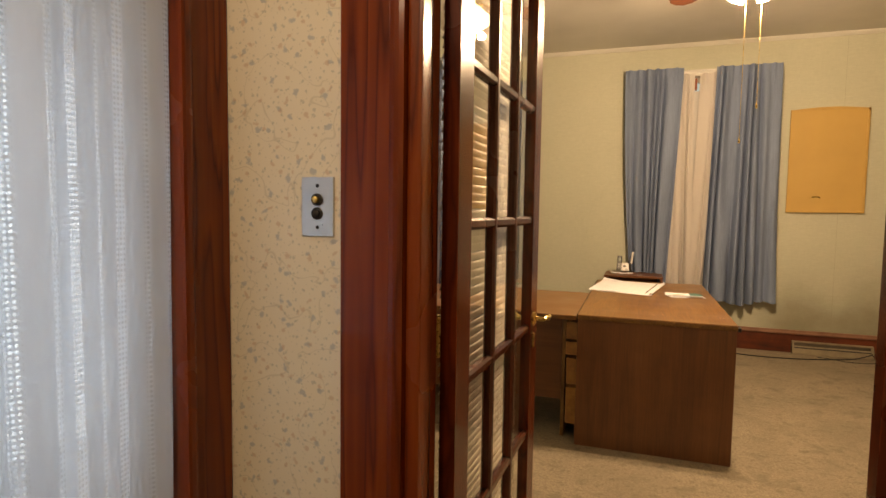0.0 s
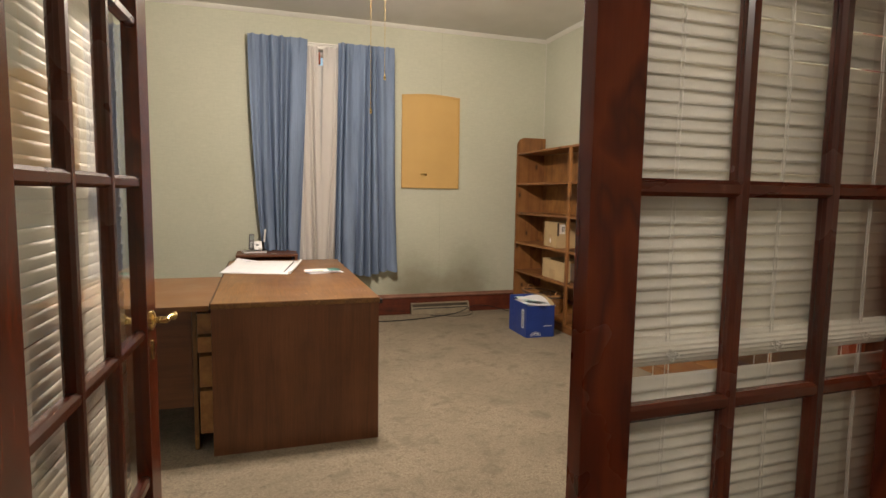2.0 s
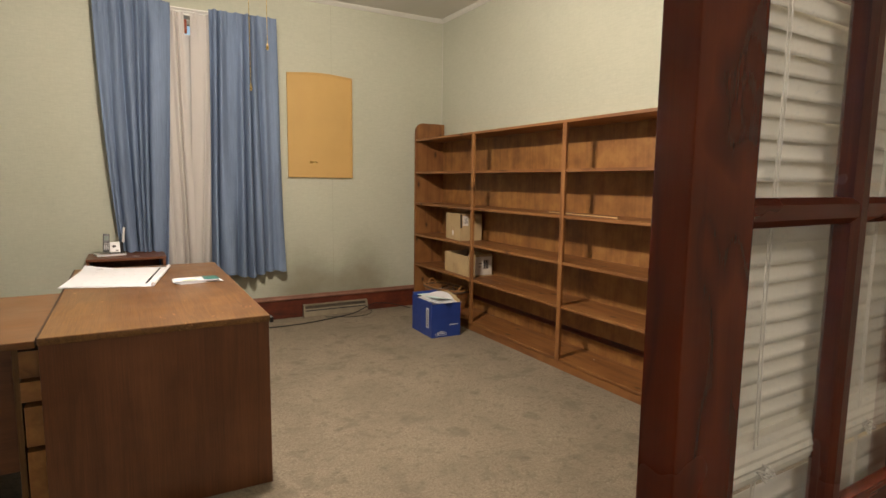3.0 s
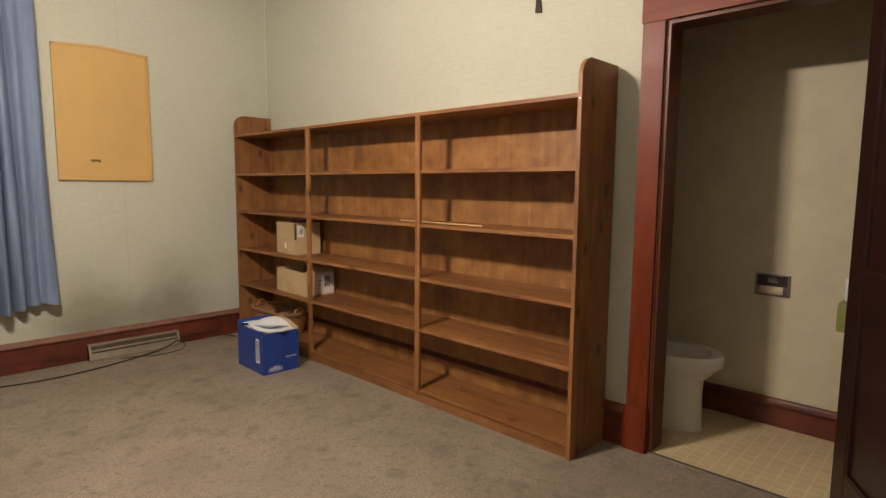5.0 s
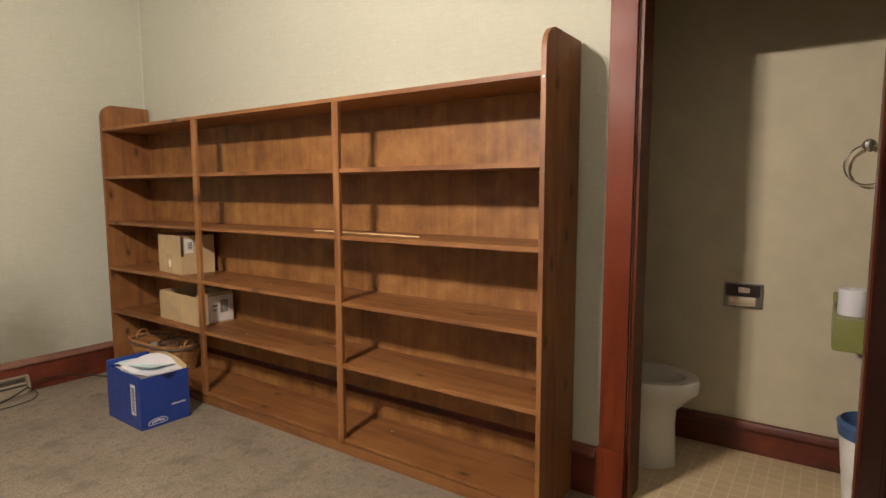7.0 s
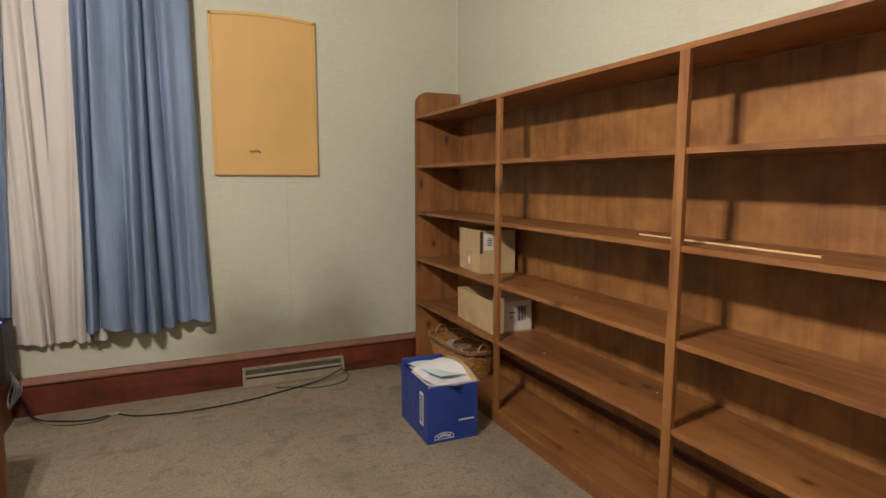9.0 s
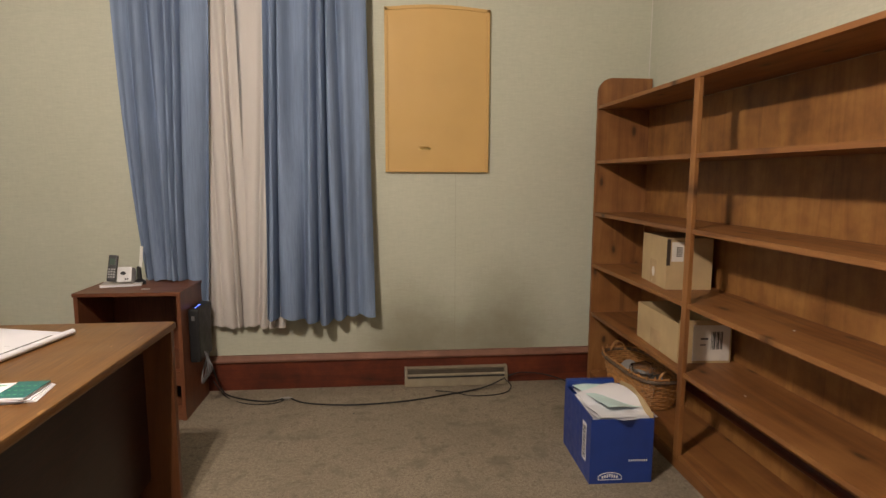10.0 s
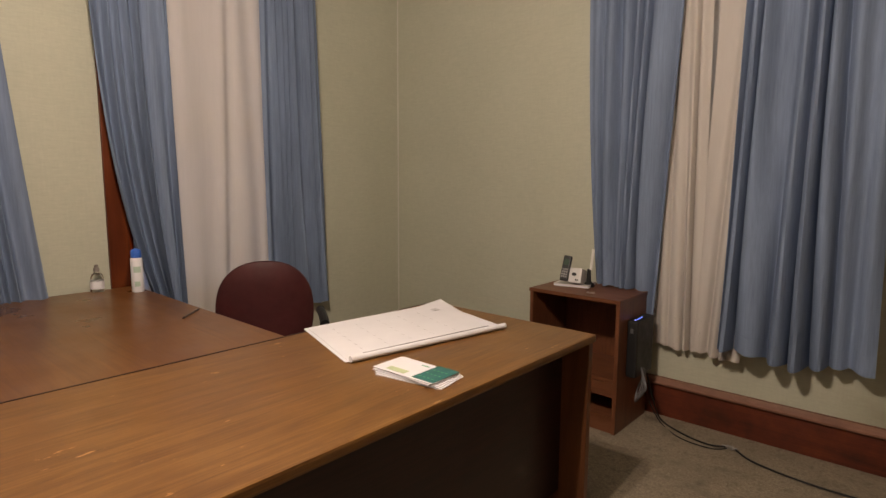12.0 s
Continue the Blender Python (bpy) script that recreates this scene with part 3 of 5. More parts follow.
def sash_window(name, axis, face, sign, hole, depth=0.2, outward=1):
    """A double-hung window in a wall: lining, two sashes with panes, and a casing on the room side. outward: the way out."""
    u0, u1, z0, z1 = hole
    root = tagged(new(name), "tall double-hung window with varnished frame behind curtains", kind="structure")

    def put(nm, a, b, w0, w1, d0, d1, material, bevel=0.0, label=""):
        lo, hi = sorted((face + outward * d0, face + outward * d1))
        bm = box(a, b, lo, hi, w0, w1, bevel) if axis == "x" else box(lo, hi, a, b, w0, w1, bevel)
        return part(nm, bm, material, root, label)
    f = 0.025
    put("window_frame", u0, u0 + f, z0, z1, 0, depth - 0.01, TRIM["z"])
    put("window_frame", u1 - f, u1, z0, z1, 0, depth - 0.01, TRIM["z"])
    put("window_frame", u0 + f, u1 - f, z1 - f, z1, 0, depth - 0.01, WHITE)
    put("window_sill", u0 + f, u1 - f, z0, z0 + 0.03, 0, depth - 0.01, TRIM[axis])
    zm = (z0 + z1) / 2
    for a, b, d in ((z0 + 0.03, zm + 0.02, 0.07), (zm - 0.02, z1 - f, 0.115)):
        w = 0.045
        for s0, s1 in ((u0 + f, u0 + f + w), (u1 - f - w, u1 - f)):
            put("sash_stile", s0, s1, a, b, d, d + 0.04, WHITE)
        for r0, r1 in ((a, a + w), (b - w, b)):
            put("sash_rail", u0 + f + w, u1 - f - w, r0, r1, d, d + 0.04, WHITE)
        pane = put("pane", u0 + f + w - 0.004, u1 - f - w + 0.004, a + w - 0.004, b - w + 0.004, d + 0.018, d + 0.022, GLASS)
        pane.visible_shadow = False
    for a, b in ((u0 - 0.10, u0), (u1, u1 + 0.10)):
        put("side_casing", a, b, z0 - 0.02, z1, 0, -0.02, OLDTRIM["z"], 0.003)
    put("head_casing", u0 - 0.10, u1 + 0.10, z1, z1 + 0.03, 0, -0.022, WHITE, 0.003)
    put("stool", u0 - 0.12, u1 + 0.12, z0 - 0.045, z0 - 0.02, 0, -0.026, TRIM[axis], 0.004)
    put("roller_shade", u0 + f + 0.01, u1 - f - 0.01, z0 + 0.04, z1 - 0.17, 0.03, 0.033, SHEER, 0, "pale fabric roller shade")
    return root


sash_window("window_1", "x", Y1, 1, WN)
sash_window("window_2", "y", X0, 1, WA, outward=-1)
sash_window("window_3", "y", X0, 1, WB, outward=-1)
part("centre_catch", box(0.876, 0.896, Y1 + 0.02, Y1 + 0.045, 2.52, 2.635, 0.003), TRIM["z"], bpy.data.objects["window_1"])
ground = setting("ground", box(-60, 60, -60, 60, -0.9, -0.7), plain("lawn", (0.06, 0.08, 0.03), 0.9), "dim lawn outside")


# ---- curtains ----
def curtain(name, label, axis, at, top, bottom, zt, zb, folds, amp, material, wave=0.0, hem=0.0, seed=0, bulge=None, pinch=0.035, category="curtain"):
    """A pleated panel. axis: the wall's; at: the plane; top, bottom: (from, to) along the wall; zb may be a function of u."""
    rnd = random.Random(seed)
    ph = [rnd.uniform(0, 6.28) for _ in range(6)]
    fr = [rnd.uniform(0.8, 1.25) for _ in range(4)]

    def fn(u, v):                                   # v 0 at the bottom, 1 at the top
        zlow = zb(u) if callable(zb) else zb
        z = zlow + (zt - zlow) * v + 0.004 * (1 - v) ** 6 * math.sin(2 * math.pi * folds * u + ph[3])
        f = (1 - v)
        e = f ** 1.3 if bulge is None else bulge(v)
        a = top[0] + (bottom[0] - top[0]) * e
        b = top[1] + (bottom[1] - top[1]) * (e if bulge is None else f ** 1.2)
        w = u + 0.045 * math.sin(6.28 * fr[0] * 1.5 * u + ph[0]) + 0.030 * math.sin(6.28 * 2.3 * u + ph[5] + 2.2 * f)
        s = 2 * math.pi * folds * w
        deep = amp * (0.55 + 0.75 * f) * (0.8 + 0.3 * math.sin(5 * u + ph[1]) + 0.3 * math.sin(13 * u + ph[4] + 1.5 * f))
        d = deep * (math.sin(s + 0.5 * math.sin(3 * f + ph[2])) + 0.16 * math.sin(1.7 * s + ph[3] + 2 * f))
        d += wave * math.sin(7 * u * fr[1] + 4 * f + ph[4]) * f
        if v > 0.965:                               # pinched heading
            d *= 0.5
        if v > 0.93:
            k = abs(math.sin(math.pi * folds * 0.9 * u)) ** 8
            d -= 0.014 * k * (1 if axis == "x" else -1)
            z += 0.006 * k * (v - 0.93) / 0.07 - 0.004 * (v - 0.93) / 0.07
        x = a + (b - a) * u + 0.35 * deep * math.cos(s) * 0.5
        return (x, at + d, z) if axis == "x" else (at + d, x, z)
    root = thing(name, label, category)
    n = int(folds * 14)
    part("panel", sheet(fn, n, 44, 0.0025), material, root, smooth=True)
    if hem:
        def low(u, v):
            p = Vector(fn(u, v * hem))
            return p + (Vector((0, -0.002, 0)) if axis == "x" else Vector((0.002, 0, 0)))
        part("hem", sheet(low, n, 3, 0.002), material, root, smooth=True)
    return root


def rod(label, axis, at, a, b, z, r=0.008, wall=0.0):
    root = thing("curtain_rod", label, "curtain rod")
    p, q = ((a, at, z), (b, at, z)) if axis == "x" else ((at, a, z), (at, b, z))
    part("rod", tube([p, q], r, 10), WHITE, root, smooth=True)
    for u in (a, b):
        if axis == "x":
            lo, hi = sorted((at, wall))
            part("bracket", box(u - 0.006, u + 0.006, lo, hi, z - 0.012, z + 0.012, 0.002), WHITE, root)
        else:
            lo, hi = sorted((at, wall))
            part("bracket", box(lo, hi, u - 0.006, u + 0.006, z - 0.012, z + 0.012, 0.002), WHITE, root)
    return root


rod("white metal curtain rod above the window", "x", 6.335, 0.235, 1.59, 2.692, wall=Y1)
rod("white inner curtain rod holding the sheer", "x", 6.366, 0.40, 1.44, 2.655, 0.006, wall=Y1)
curtain("curtain", "faded blue pleated curtain bunched behind the small cabinet", "x", 6.295, (0.225, 0.765), (0.325, 0.665), 2.72,
        lambda u: 0.712 if u < 0.80 else 0.712 - 0.24 * min(1, (u - 0.80) / 0.06), 7, 0.032, BLUE, 0.018, seed=1, bulge=lambda v: (1 - v) ** 1.8)
curtain("curtain", "faded blue pleated curtain hanging straight to above the baseboard", "x", 6.272, (1.05, 1.60), (1.0, 1.635), 2.705,
        lambda u: 0.462 + 0.02 * math.sin(9 * u), 7, 0.040, BLUE, 0.022, hem=0.04, seed=2)
curtain("curtain", "white sheer curtain with a deep hem beside the blue curtain", "x", 6.345, (0.60, 0.866), (0.66, 0.905), 2.665,
        lambda u: 0.41 + 0.008 * math.sin(8 * u), 4, 0.016, SHEER, 0.008, hem=0.075, seed=3, category="sheer curtain")
curtain("curtain", "white sheer curtain with a deep hem meeting its pair", "x", 6.335, (0.912, 1.25), (0.86, 1.10), 2.665,
        lambda u: 0.405 + 0.008 * math.sin(7 * u), 4, 0.017, SHEER, 0.008, hem=0.075, seed=13, category="sheer curtain")
for k, (lo, hi) in enumerate(((4.28, 5.66), (2.55, 3.98))):
    rod("white metal curtain rod above the window", "y", -1.36, lo, hi, 2.69, wall=X0)
curtain("curtain", "faded blue pleated curtain pulled aside beside the desk", "y", -1.325, (4.27, 4.64), (4.56, 4.67), 2.72,
        0.50, 7, 0.028, BLUE, 0.012, seed=4, bulge=lambda v: (1 - v) ** 3.0)
curtain("curtain", "faded blue pleated curtain beside the corner", "y", -1.325, (5.185, 5.58), (5.175, 5.66), 2.72,
        0.47, 7, 0.030, BLUE, 0.008, hem=0.04, seed=5)
curtain("curtain", "pale sheer curtain over the tall window", "y", -1.38, (4.50, 5.40), (4.50, 5.40), 2.61,
        0.45, 7, 0.012, SHEER, 0.005, hem=0.07, seed=6, category="sheer curtain")
curtain("curtain", "faded blue pleated curtain beside the far window", "y", -1.325, (3.52, 3.88), (3.66, 4.05), 2.72,
        0.47, 8, 0.026, BLUE, 0.01, seed=7)
curtain("curtain", "faded blue pleated curtain at the far end of the window", "y", -1.325, (2.56, 2.95), (2.56, 2.95), 2.72,
        0.47, 8, 0.026, BLUE, 0.01, seed=8)
curtain("curtain", "pale sheer curtain over the far window", "y", -1.38, (2.85, 3.7), (2.85, 3.7), 2.61,
        0.45, 7, 0.012, SHEER, 0.005, seed=9, category="sheer curtain")


# ---- french doors ----
LEAF_W, LEAF_H, STILE = 0.7955, 2.075, 0.088
ROWS_Z = [0.224 + 0.3535 * k for k in range(6)]      # centres of the cross bars


def french_leaf(name, label, turn, where, mirror):
    """A glazed leaf of 3 by 5 lights. Local x runs from the meeting stile (0) to the hinge (LEAF_W); y 0 is its hall face, y grows into the room."""
    root = thing(name, label, "french door", where, turn)
    T = 0.036
    part("stile", box(0, STILE, 0, T, 0.012, LEAF_H, 0.002), STILE_WOOD["z"], root)
    part("stile", box(LEAF_W - STILE, LEAF_W, 0, T, 0.012, LEAF_H, 0.002), STILE_WOOD["z"], root)
    part("bottom_rail", box(STILE, LEAF_W - STILE, 0.001, T - 0.001, 0.012, ROWS_Z[0], 0.001), STILE_WOOD["x"], root)
    part("top_rail", box(STILE, LEAF_W - STILE, 0.001, T - 0.001, ROWS_Z[5], LEAF_H, 0.001), STILE_WOOD["x"], root)
    for z in ROWS_Z[1:5]:
        bar = [(0.004, z - 0.007), (0.010, z - 0.0135), (T - 0.010, z - 0.0135), (T - 0.004, z - 0.007), (T - 0.004, z + 0.007), (T - 0.010, z + 0.0135), (0.010, z + 0.0135), (0.004, z + 0.007)]
        part("glazing_bar", prism(bar, STILE, LEAF_W - STILE, "x"), SASH["x"], root)
    pitch = (LEAF_W - 2 * STILE) / 3
    for k in (1, 2):
        x = STILE + pitch * k
        bar = [(x - 0.007, 0.003), (x - 0.0135, 0.009), (x - 0.0135, T - 0.009), (x - 0.007, T - 0.003), (x + 0.007, T - 0.003), (x + 0.0135, T - 0.009), (x + 0.0135, 0.009), (x + 0.007, 0.003)]
        part("glazing_bar", prism(bar, ROWS_Z[0], ROWS_Z[5], "z"), SASH["z"], root)
    for i in range(3):
        for j in range(5):
            x0, x1 = STILE + pitch * i + 0.012, STILE + pitch * (i + 1) - 0.012
            if i == 0:
                x0 = STILE - 0.002
            if i == 2:
                x1 = LEAF_W - STILE + 0.002
            p = part("pane", box(x0, x1, T / 2 - 0.0015, T / 2 + 0.0015, ROWS_Z[j] + 0.011, ROWS_Z[j + 1] - 0.011), GLASS, root)
            p.visible_shadow = False
    return root


def slat_mesh(width):
    """A slightly cupped metal slat, closed to a steep tilt."""
    bm = bmesh.new()
    rows = []
    for k in range(5):
        s = (k / 4 - 0.5)
        d, h = 0.0262 * s, 0.0020 * (1 - 4 * s * s)
        a = radians(78)
        y, z = d * math.cos(a) + h * math.sin(a), d * math.sin(a) - h * math.cos(a)
        rows.append([bm.verts.new((x, y + o, z)) for o in (0, 0.0006) for x in (0, width)])
    for a, b in zip(rows, rows[1:]):
        bm.faces.new((a[0], a[1], b[1], b[0]))
        bm.faces.new((a[2], b[2], b[3], a[3]))
        bm.faces.new((a[0], b[0], b[2], a[2]))
        bm.faces.new((a[1], a[3], b[3], b[1]))
    bm.faces.new((rows[0][0], rows[0][2], rows[0][3], rows[0][1]))
    bm.faces.new((rows[-1][0], rows[-1][1], rows[-1][3], rows[-1][2]))
    bmesh.ops.recalc_face_normals(bm, faces=bm.faces)
    me = bpy.data.meshes.new("slat")
    bm.to_mesh(me)
    bm.free()
    me.materials.append(SLAT)
    me.shade_smooth()
    return me


def blind(label, turn, where, gap):
    """A slatted blind hung behind a leaf, its bunched slats tied at z gap[1], with an open slit under them."""
    root = thing("venetian_blind", label, "venetian blind", where, turn)
    x0, x1 = 0.07, LEAF_W - 0.045
    w = x1 - x0
    part("headrail", box(x0, x1, 0.002, 0.03, 2.0, 2.03, 0.002), SLAT, root)
    me = slat_mesh(w)
    rnd = random.Random(5)
    z = 1.992
    while z > 0.07:
        if not gap or z > gap[1] + 0.008 or z < gap[0] - 0.008:
            sag = radians(rnd.uniform(-0.25, 0.25))
            share("slat", me, root, Matrix.Translation((x0, 0.016 + rnd.uniform(-0.001, 0.001), z)) @ Matrix.Rotation(sag, 4, "Y") @ Matrix.Rotation(radians(rnd.uniform(-3.5, 3.5)), 4, "X"))
        z -= 0.0215
    if gap:
        lo, hi = gap
        prof = []
        for k in range(13):
            t = k / 12
            prof.append((0.004 - 0.014 * math.sin(math.pi * t) - 0.002 * (k % 2), hi + 0.012 - 0.047 * t))
        prof += [(0.03, prof[-1][1]), (0.03, hi + 0.012)]
        part("bunched_slats", prism(prof, x0, x1, "x"), SLAT, root, "bunched slats tied into a roll")
    part("bottom_rail", box(x0, x1, 0.008, 0.026, 0.035, 0.05, 0.003), SLAT, root)
    for k in range(3):
        x = x0 + w * (0.165 + 0.335 * k)
        for dx, dy in ((-0.004, -0.001), (0.004, 0.0), (0.0, 0.031)):
            pts = [(x + dx + 0.0012 * math.sin(9 * zz + k), dy + 0.0012 * math.sin(17 * zz), zz) for zz in [0.045 + 0.0575 * i for i in range(35)]]
            part("ladder_cord", tube(pts, 0.0009, 5), CORD, root)
        if gap:
            bm = bmesh.new()
            for q in range(4):
                a = 1.6 * q
                c = Vector((x + 0.006 * math.cos(a), -0.014, gap[0] + 0.04 + 0.005 * math.sin(a)))
                bm_tube(bm, [c + Vector((0.007 * math.cos(b + q), 0.003 * math.sin(2 * b), 0.005 * math.sin(b))) for b in [0.7 * i for i in range(9)]], 0.001, 5, True)
            part("cord_knot", bm, CORD, root)
    return root


def lever(root, x, y, z, side, out, label=""):
    """A brass lever on a rose with a keyhole plate. side: the way the lever points in x; out: the way it stands off in y."""
    part("rose", revolve([(0, 0), (0.024, 0), (0.024, 0.003), (0.017, 0.007), (0.008, 0.009), (0.008, 0.034), (0, 0.034)], 20, Matrix.Translation((x, y, z)) @ Matrix.Rotation(radians(-90 * out), 4, "X")), BRASS, root, smooth=True)
    yy = y + out * 0.034
    pts = [(x - side * 0.006, yy, z), (x + side * 0.015, yy + out * 0.006, z + 0.005), (x + side * 0.035, yy + out * 0.010, z - 0.001), (x + side * 0.052, yy + out * 0.008, z + 0.002), (x + side * 0.066, yy + out * 0.002, z - 0.010)]
    part("lever", tube(pts, 0.0068, 10), BRASS, root, smooth=True)
    out2 = [(0.011 * math.cos(a), 0.024 * math.sin(a)) for a in [2 * math.pi * i / 16 for i in range(16)]]
    lo, hi = sorted((y, y + out * 0.003))
    part("keyhole_plate", prism([(x + u, z - 0.072 + v) for u, v in out2], lo, hi, "y"), BRASS, root)


# the closed leaf: its free edge is at x 0.77
right = french_leaf("door_1", "closed red-brown french door leaf with fifteen panes, blind behind", 1.8, (0.770, 1.377, 0), False)
tagged(right, kind="structure")
blind("off-white slatted blind on the closed door, some slats bunched", 1.8, (0.7688, 1.4145, 0), (0.975, 1.030))
# the open leaf: its hinge edge is at y 1.40, the leaf runs into the room
left = french_leaf("door_2", "open red-brown french door leaf with brass lever and fifteen panes", 267.4, (0.0341, 2.1965, 0), True)
tagged(left, kind="structure")
for ob in (left,):
    lever(ob, 0.046, 0.0, 0.958, -1, -1)
    lever(ob, 0.046, 0.036, 0.958, -1, 1)
    for z in (0.25, 1.05, 1.85):
        part("hinge", revolve([(0, -0.045), (0.006, -0.045), (0.006, 0.045), (0, 0.045)], 10, Matrix.Translation((LEAF_W + 0.004, -0.005, z))), BRASS, ob)

blind("off-white slatted blind hung on the open door", 267.4, (-0.0019, 2.198, 0), None)

# ---- the bathroom door, wide open into the office ----
bd = thing("door_3", "open dark red-brown panelled door with a brass knob", "door", (X1 - 0.030, BY0 - 0.019, 0), 207.4)
tagged(bd, kind="structure")
DW = 0.725
part("door_stile", box(0.0, 0.11, -0.036, 0, 0.01, 2.05, 0.003), DARKDOOR["z"], bd)
part("door_stile", box(DW - 0.11, DW, -0.036, 0, 0.01, 2.05, 0.003), DARKDOOR["z"], bd)
for z0, z1 in ((0.01, 0.24), (0.86, 1.02), (1.93, 2.05)):
    part("door_rail", box(0.11, DW - 0.11, -0.035, -0.001, z0, z1), DARKDOOR["x"], bd)
for z0, z1 in ((0.24, 0.86), (1.02, 1.93)):
    part("door_panel", box(0.11, DW - 0.11, -0.024, -0.012, z0, z1), DARKDOOR["z"], bd)
    for a, b, c, d in ((0.11, 0.125, z0, z1), (DW - 0.125, DW - 0.11, z0, z1), (0.125, DW - 0.125, z0, z0 + 0.015), (0.125, DW - 0.125, z1 - 0.015, z1)):
        part("panel_bead", box(a, b, -0.034, -0.003, c, d, 0.004), DARKDOOR["z"], bd)
for y, s in ((0.0, 1), (-0.036, -1)):
    part("door_knob", revolve([(0, 0), (0.02, 0), (0.02, 0.003), (0.008, 0.006), (0.007, 0.03), (0.017, 0.036), (0.026, 0.05), (0.024, 0.064), (0.012, 0.072), (0, 0.073)], 24,
         Matrix.Translation((DW - 0.055, y, 0.89)) @ Matrix.Rotation(radians(-90 * s), 4, "X")), BRASS, bd, "worn brass door knob", smooth=True)
    part("keyhole_plate", box(DW - 0.068, DW - 0.042, *sorted((y, y + s * 0.002)), 0.79, 0.85, 0.0008), BRASS, bd)


# ---- bookcase ----
SX0, SX1, SY0, SY1 = 2.99, 3.325, 2.995, 6.34
SHELF_Z = [0.08, 0.46, 0.768, 1.09, 1.407]
bk = thing("bookcase", "long knotty stained pine bookcase, three bays, mostly empty", "bookcase", (SX0, SY0, 0))
D, L = SX1 - SX0, SY1 - SY0
DIV = (1.045, 2.205)
prof = [(0, 0), (D, 0), (D, 1.90), (0.09, 1.90)] + [(0.09 - 0.09 * math.sin(a), 1.81 + 0.09 * math.cos(a)) for a in [radians(9 * k) for k in range(1, 11)]]
for nm, y in (("side_panel", 0.0), ("side_panel", L - 0.02)):
    part(nm, prism(prof, y, y + 0.02, "y"), PINE["z"], bk, "knotty pine end board with a rounded top")
top = part("top_board", box(0.003, D - 0.012, 0.021, L - 0.021, 1.715, 1.735, 0.002), PINE["y"], bk)
part("back_panel", box(D - 0.010, D - 0.003, 0.021, L - 0.021, 0.02, 1.7148), PLY["z"], bk, "plywood back panel")
part("plinth", box(0.012, 0.031, 0.021, L - 0.021, 0, 0.055, 0.002), PINE["y"], bk)
for y in DIV:
    part("stile", box(-0.001, 0.018, y, y + 0.04, 0.061, 1.714, 0.002), PINE["z"], bk, "upright pine stile at the shelf fronts")
bays = ((0.021, DIV[0] - 0.001), (DIV[0] + 0.041, DIV[1] - 0.001), (DIV[1] + 0.041, L - 0.021))
part("bottom_shelf", box(0.004, D - 0.012, 0.021, L - 0.021, 0.061, 0.08, 0.002), PINE["y"], bk)
for z in SHELF_Z[1:]:
    outline = [(D - 0.012, 0.0205), (D - 0.012, L - 0.0205), (0.0185, L - 0.0205)]
    for a, b in reversed(bays):
        outline += [(0.0185, b), (0.003, b), (0.003, a), (0.0185, a)]
    outline = [p for k, p in enumerate(outline) if p != outline[k - 1]] + [(0.0185, 0.0205)]
    part("shelf", prism(outline, z - 0.02, z), PINE["y"], bk)
bm = bmesh.new()
bm_box(bm, -0.0015, 0.001, 0.006, 0.012, 1.708, 1.714)
part("screw_head", bm, STEEL, bk)

st = thing("wooden_strip", "thin pale wooden strip lying on the bookcase shelf", "wood strip", (3.11, 3.66, 1.0901), -3)
part("strip", box(-0.006, 0.006, 0.0, 0.72, 0, 0.006, 0.001), plain("pale_pine", (0.62, 0.44, 0.22), 0.5), st)
st = thing("flat_board", "dark flat scrap lying on top of the bookcase", "board", (3.03, 3.04, 1.7351), -8)
part("board", box(0, 0.06, 0, 0.16, 0, 0.008, 0.001), DARKDOOR["y"], st)


# ---- cartons, basket, supply box ----
LABELPAPER = plain("label_paper", (0.66, 0.62, 0.55), 0.6)


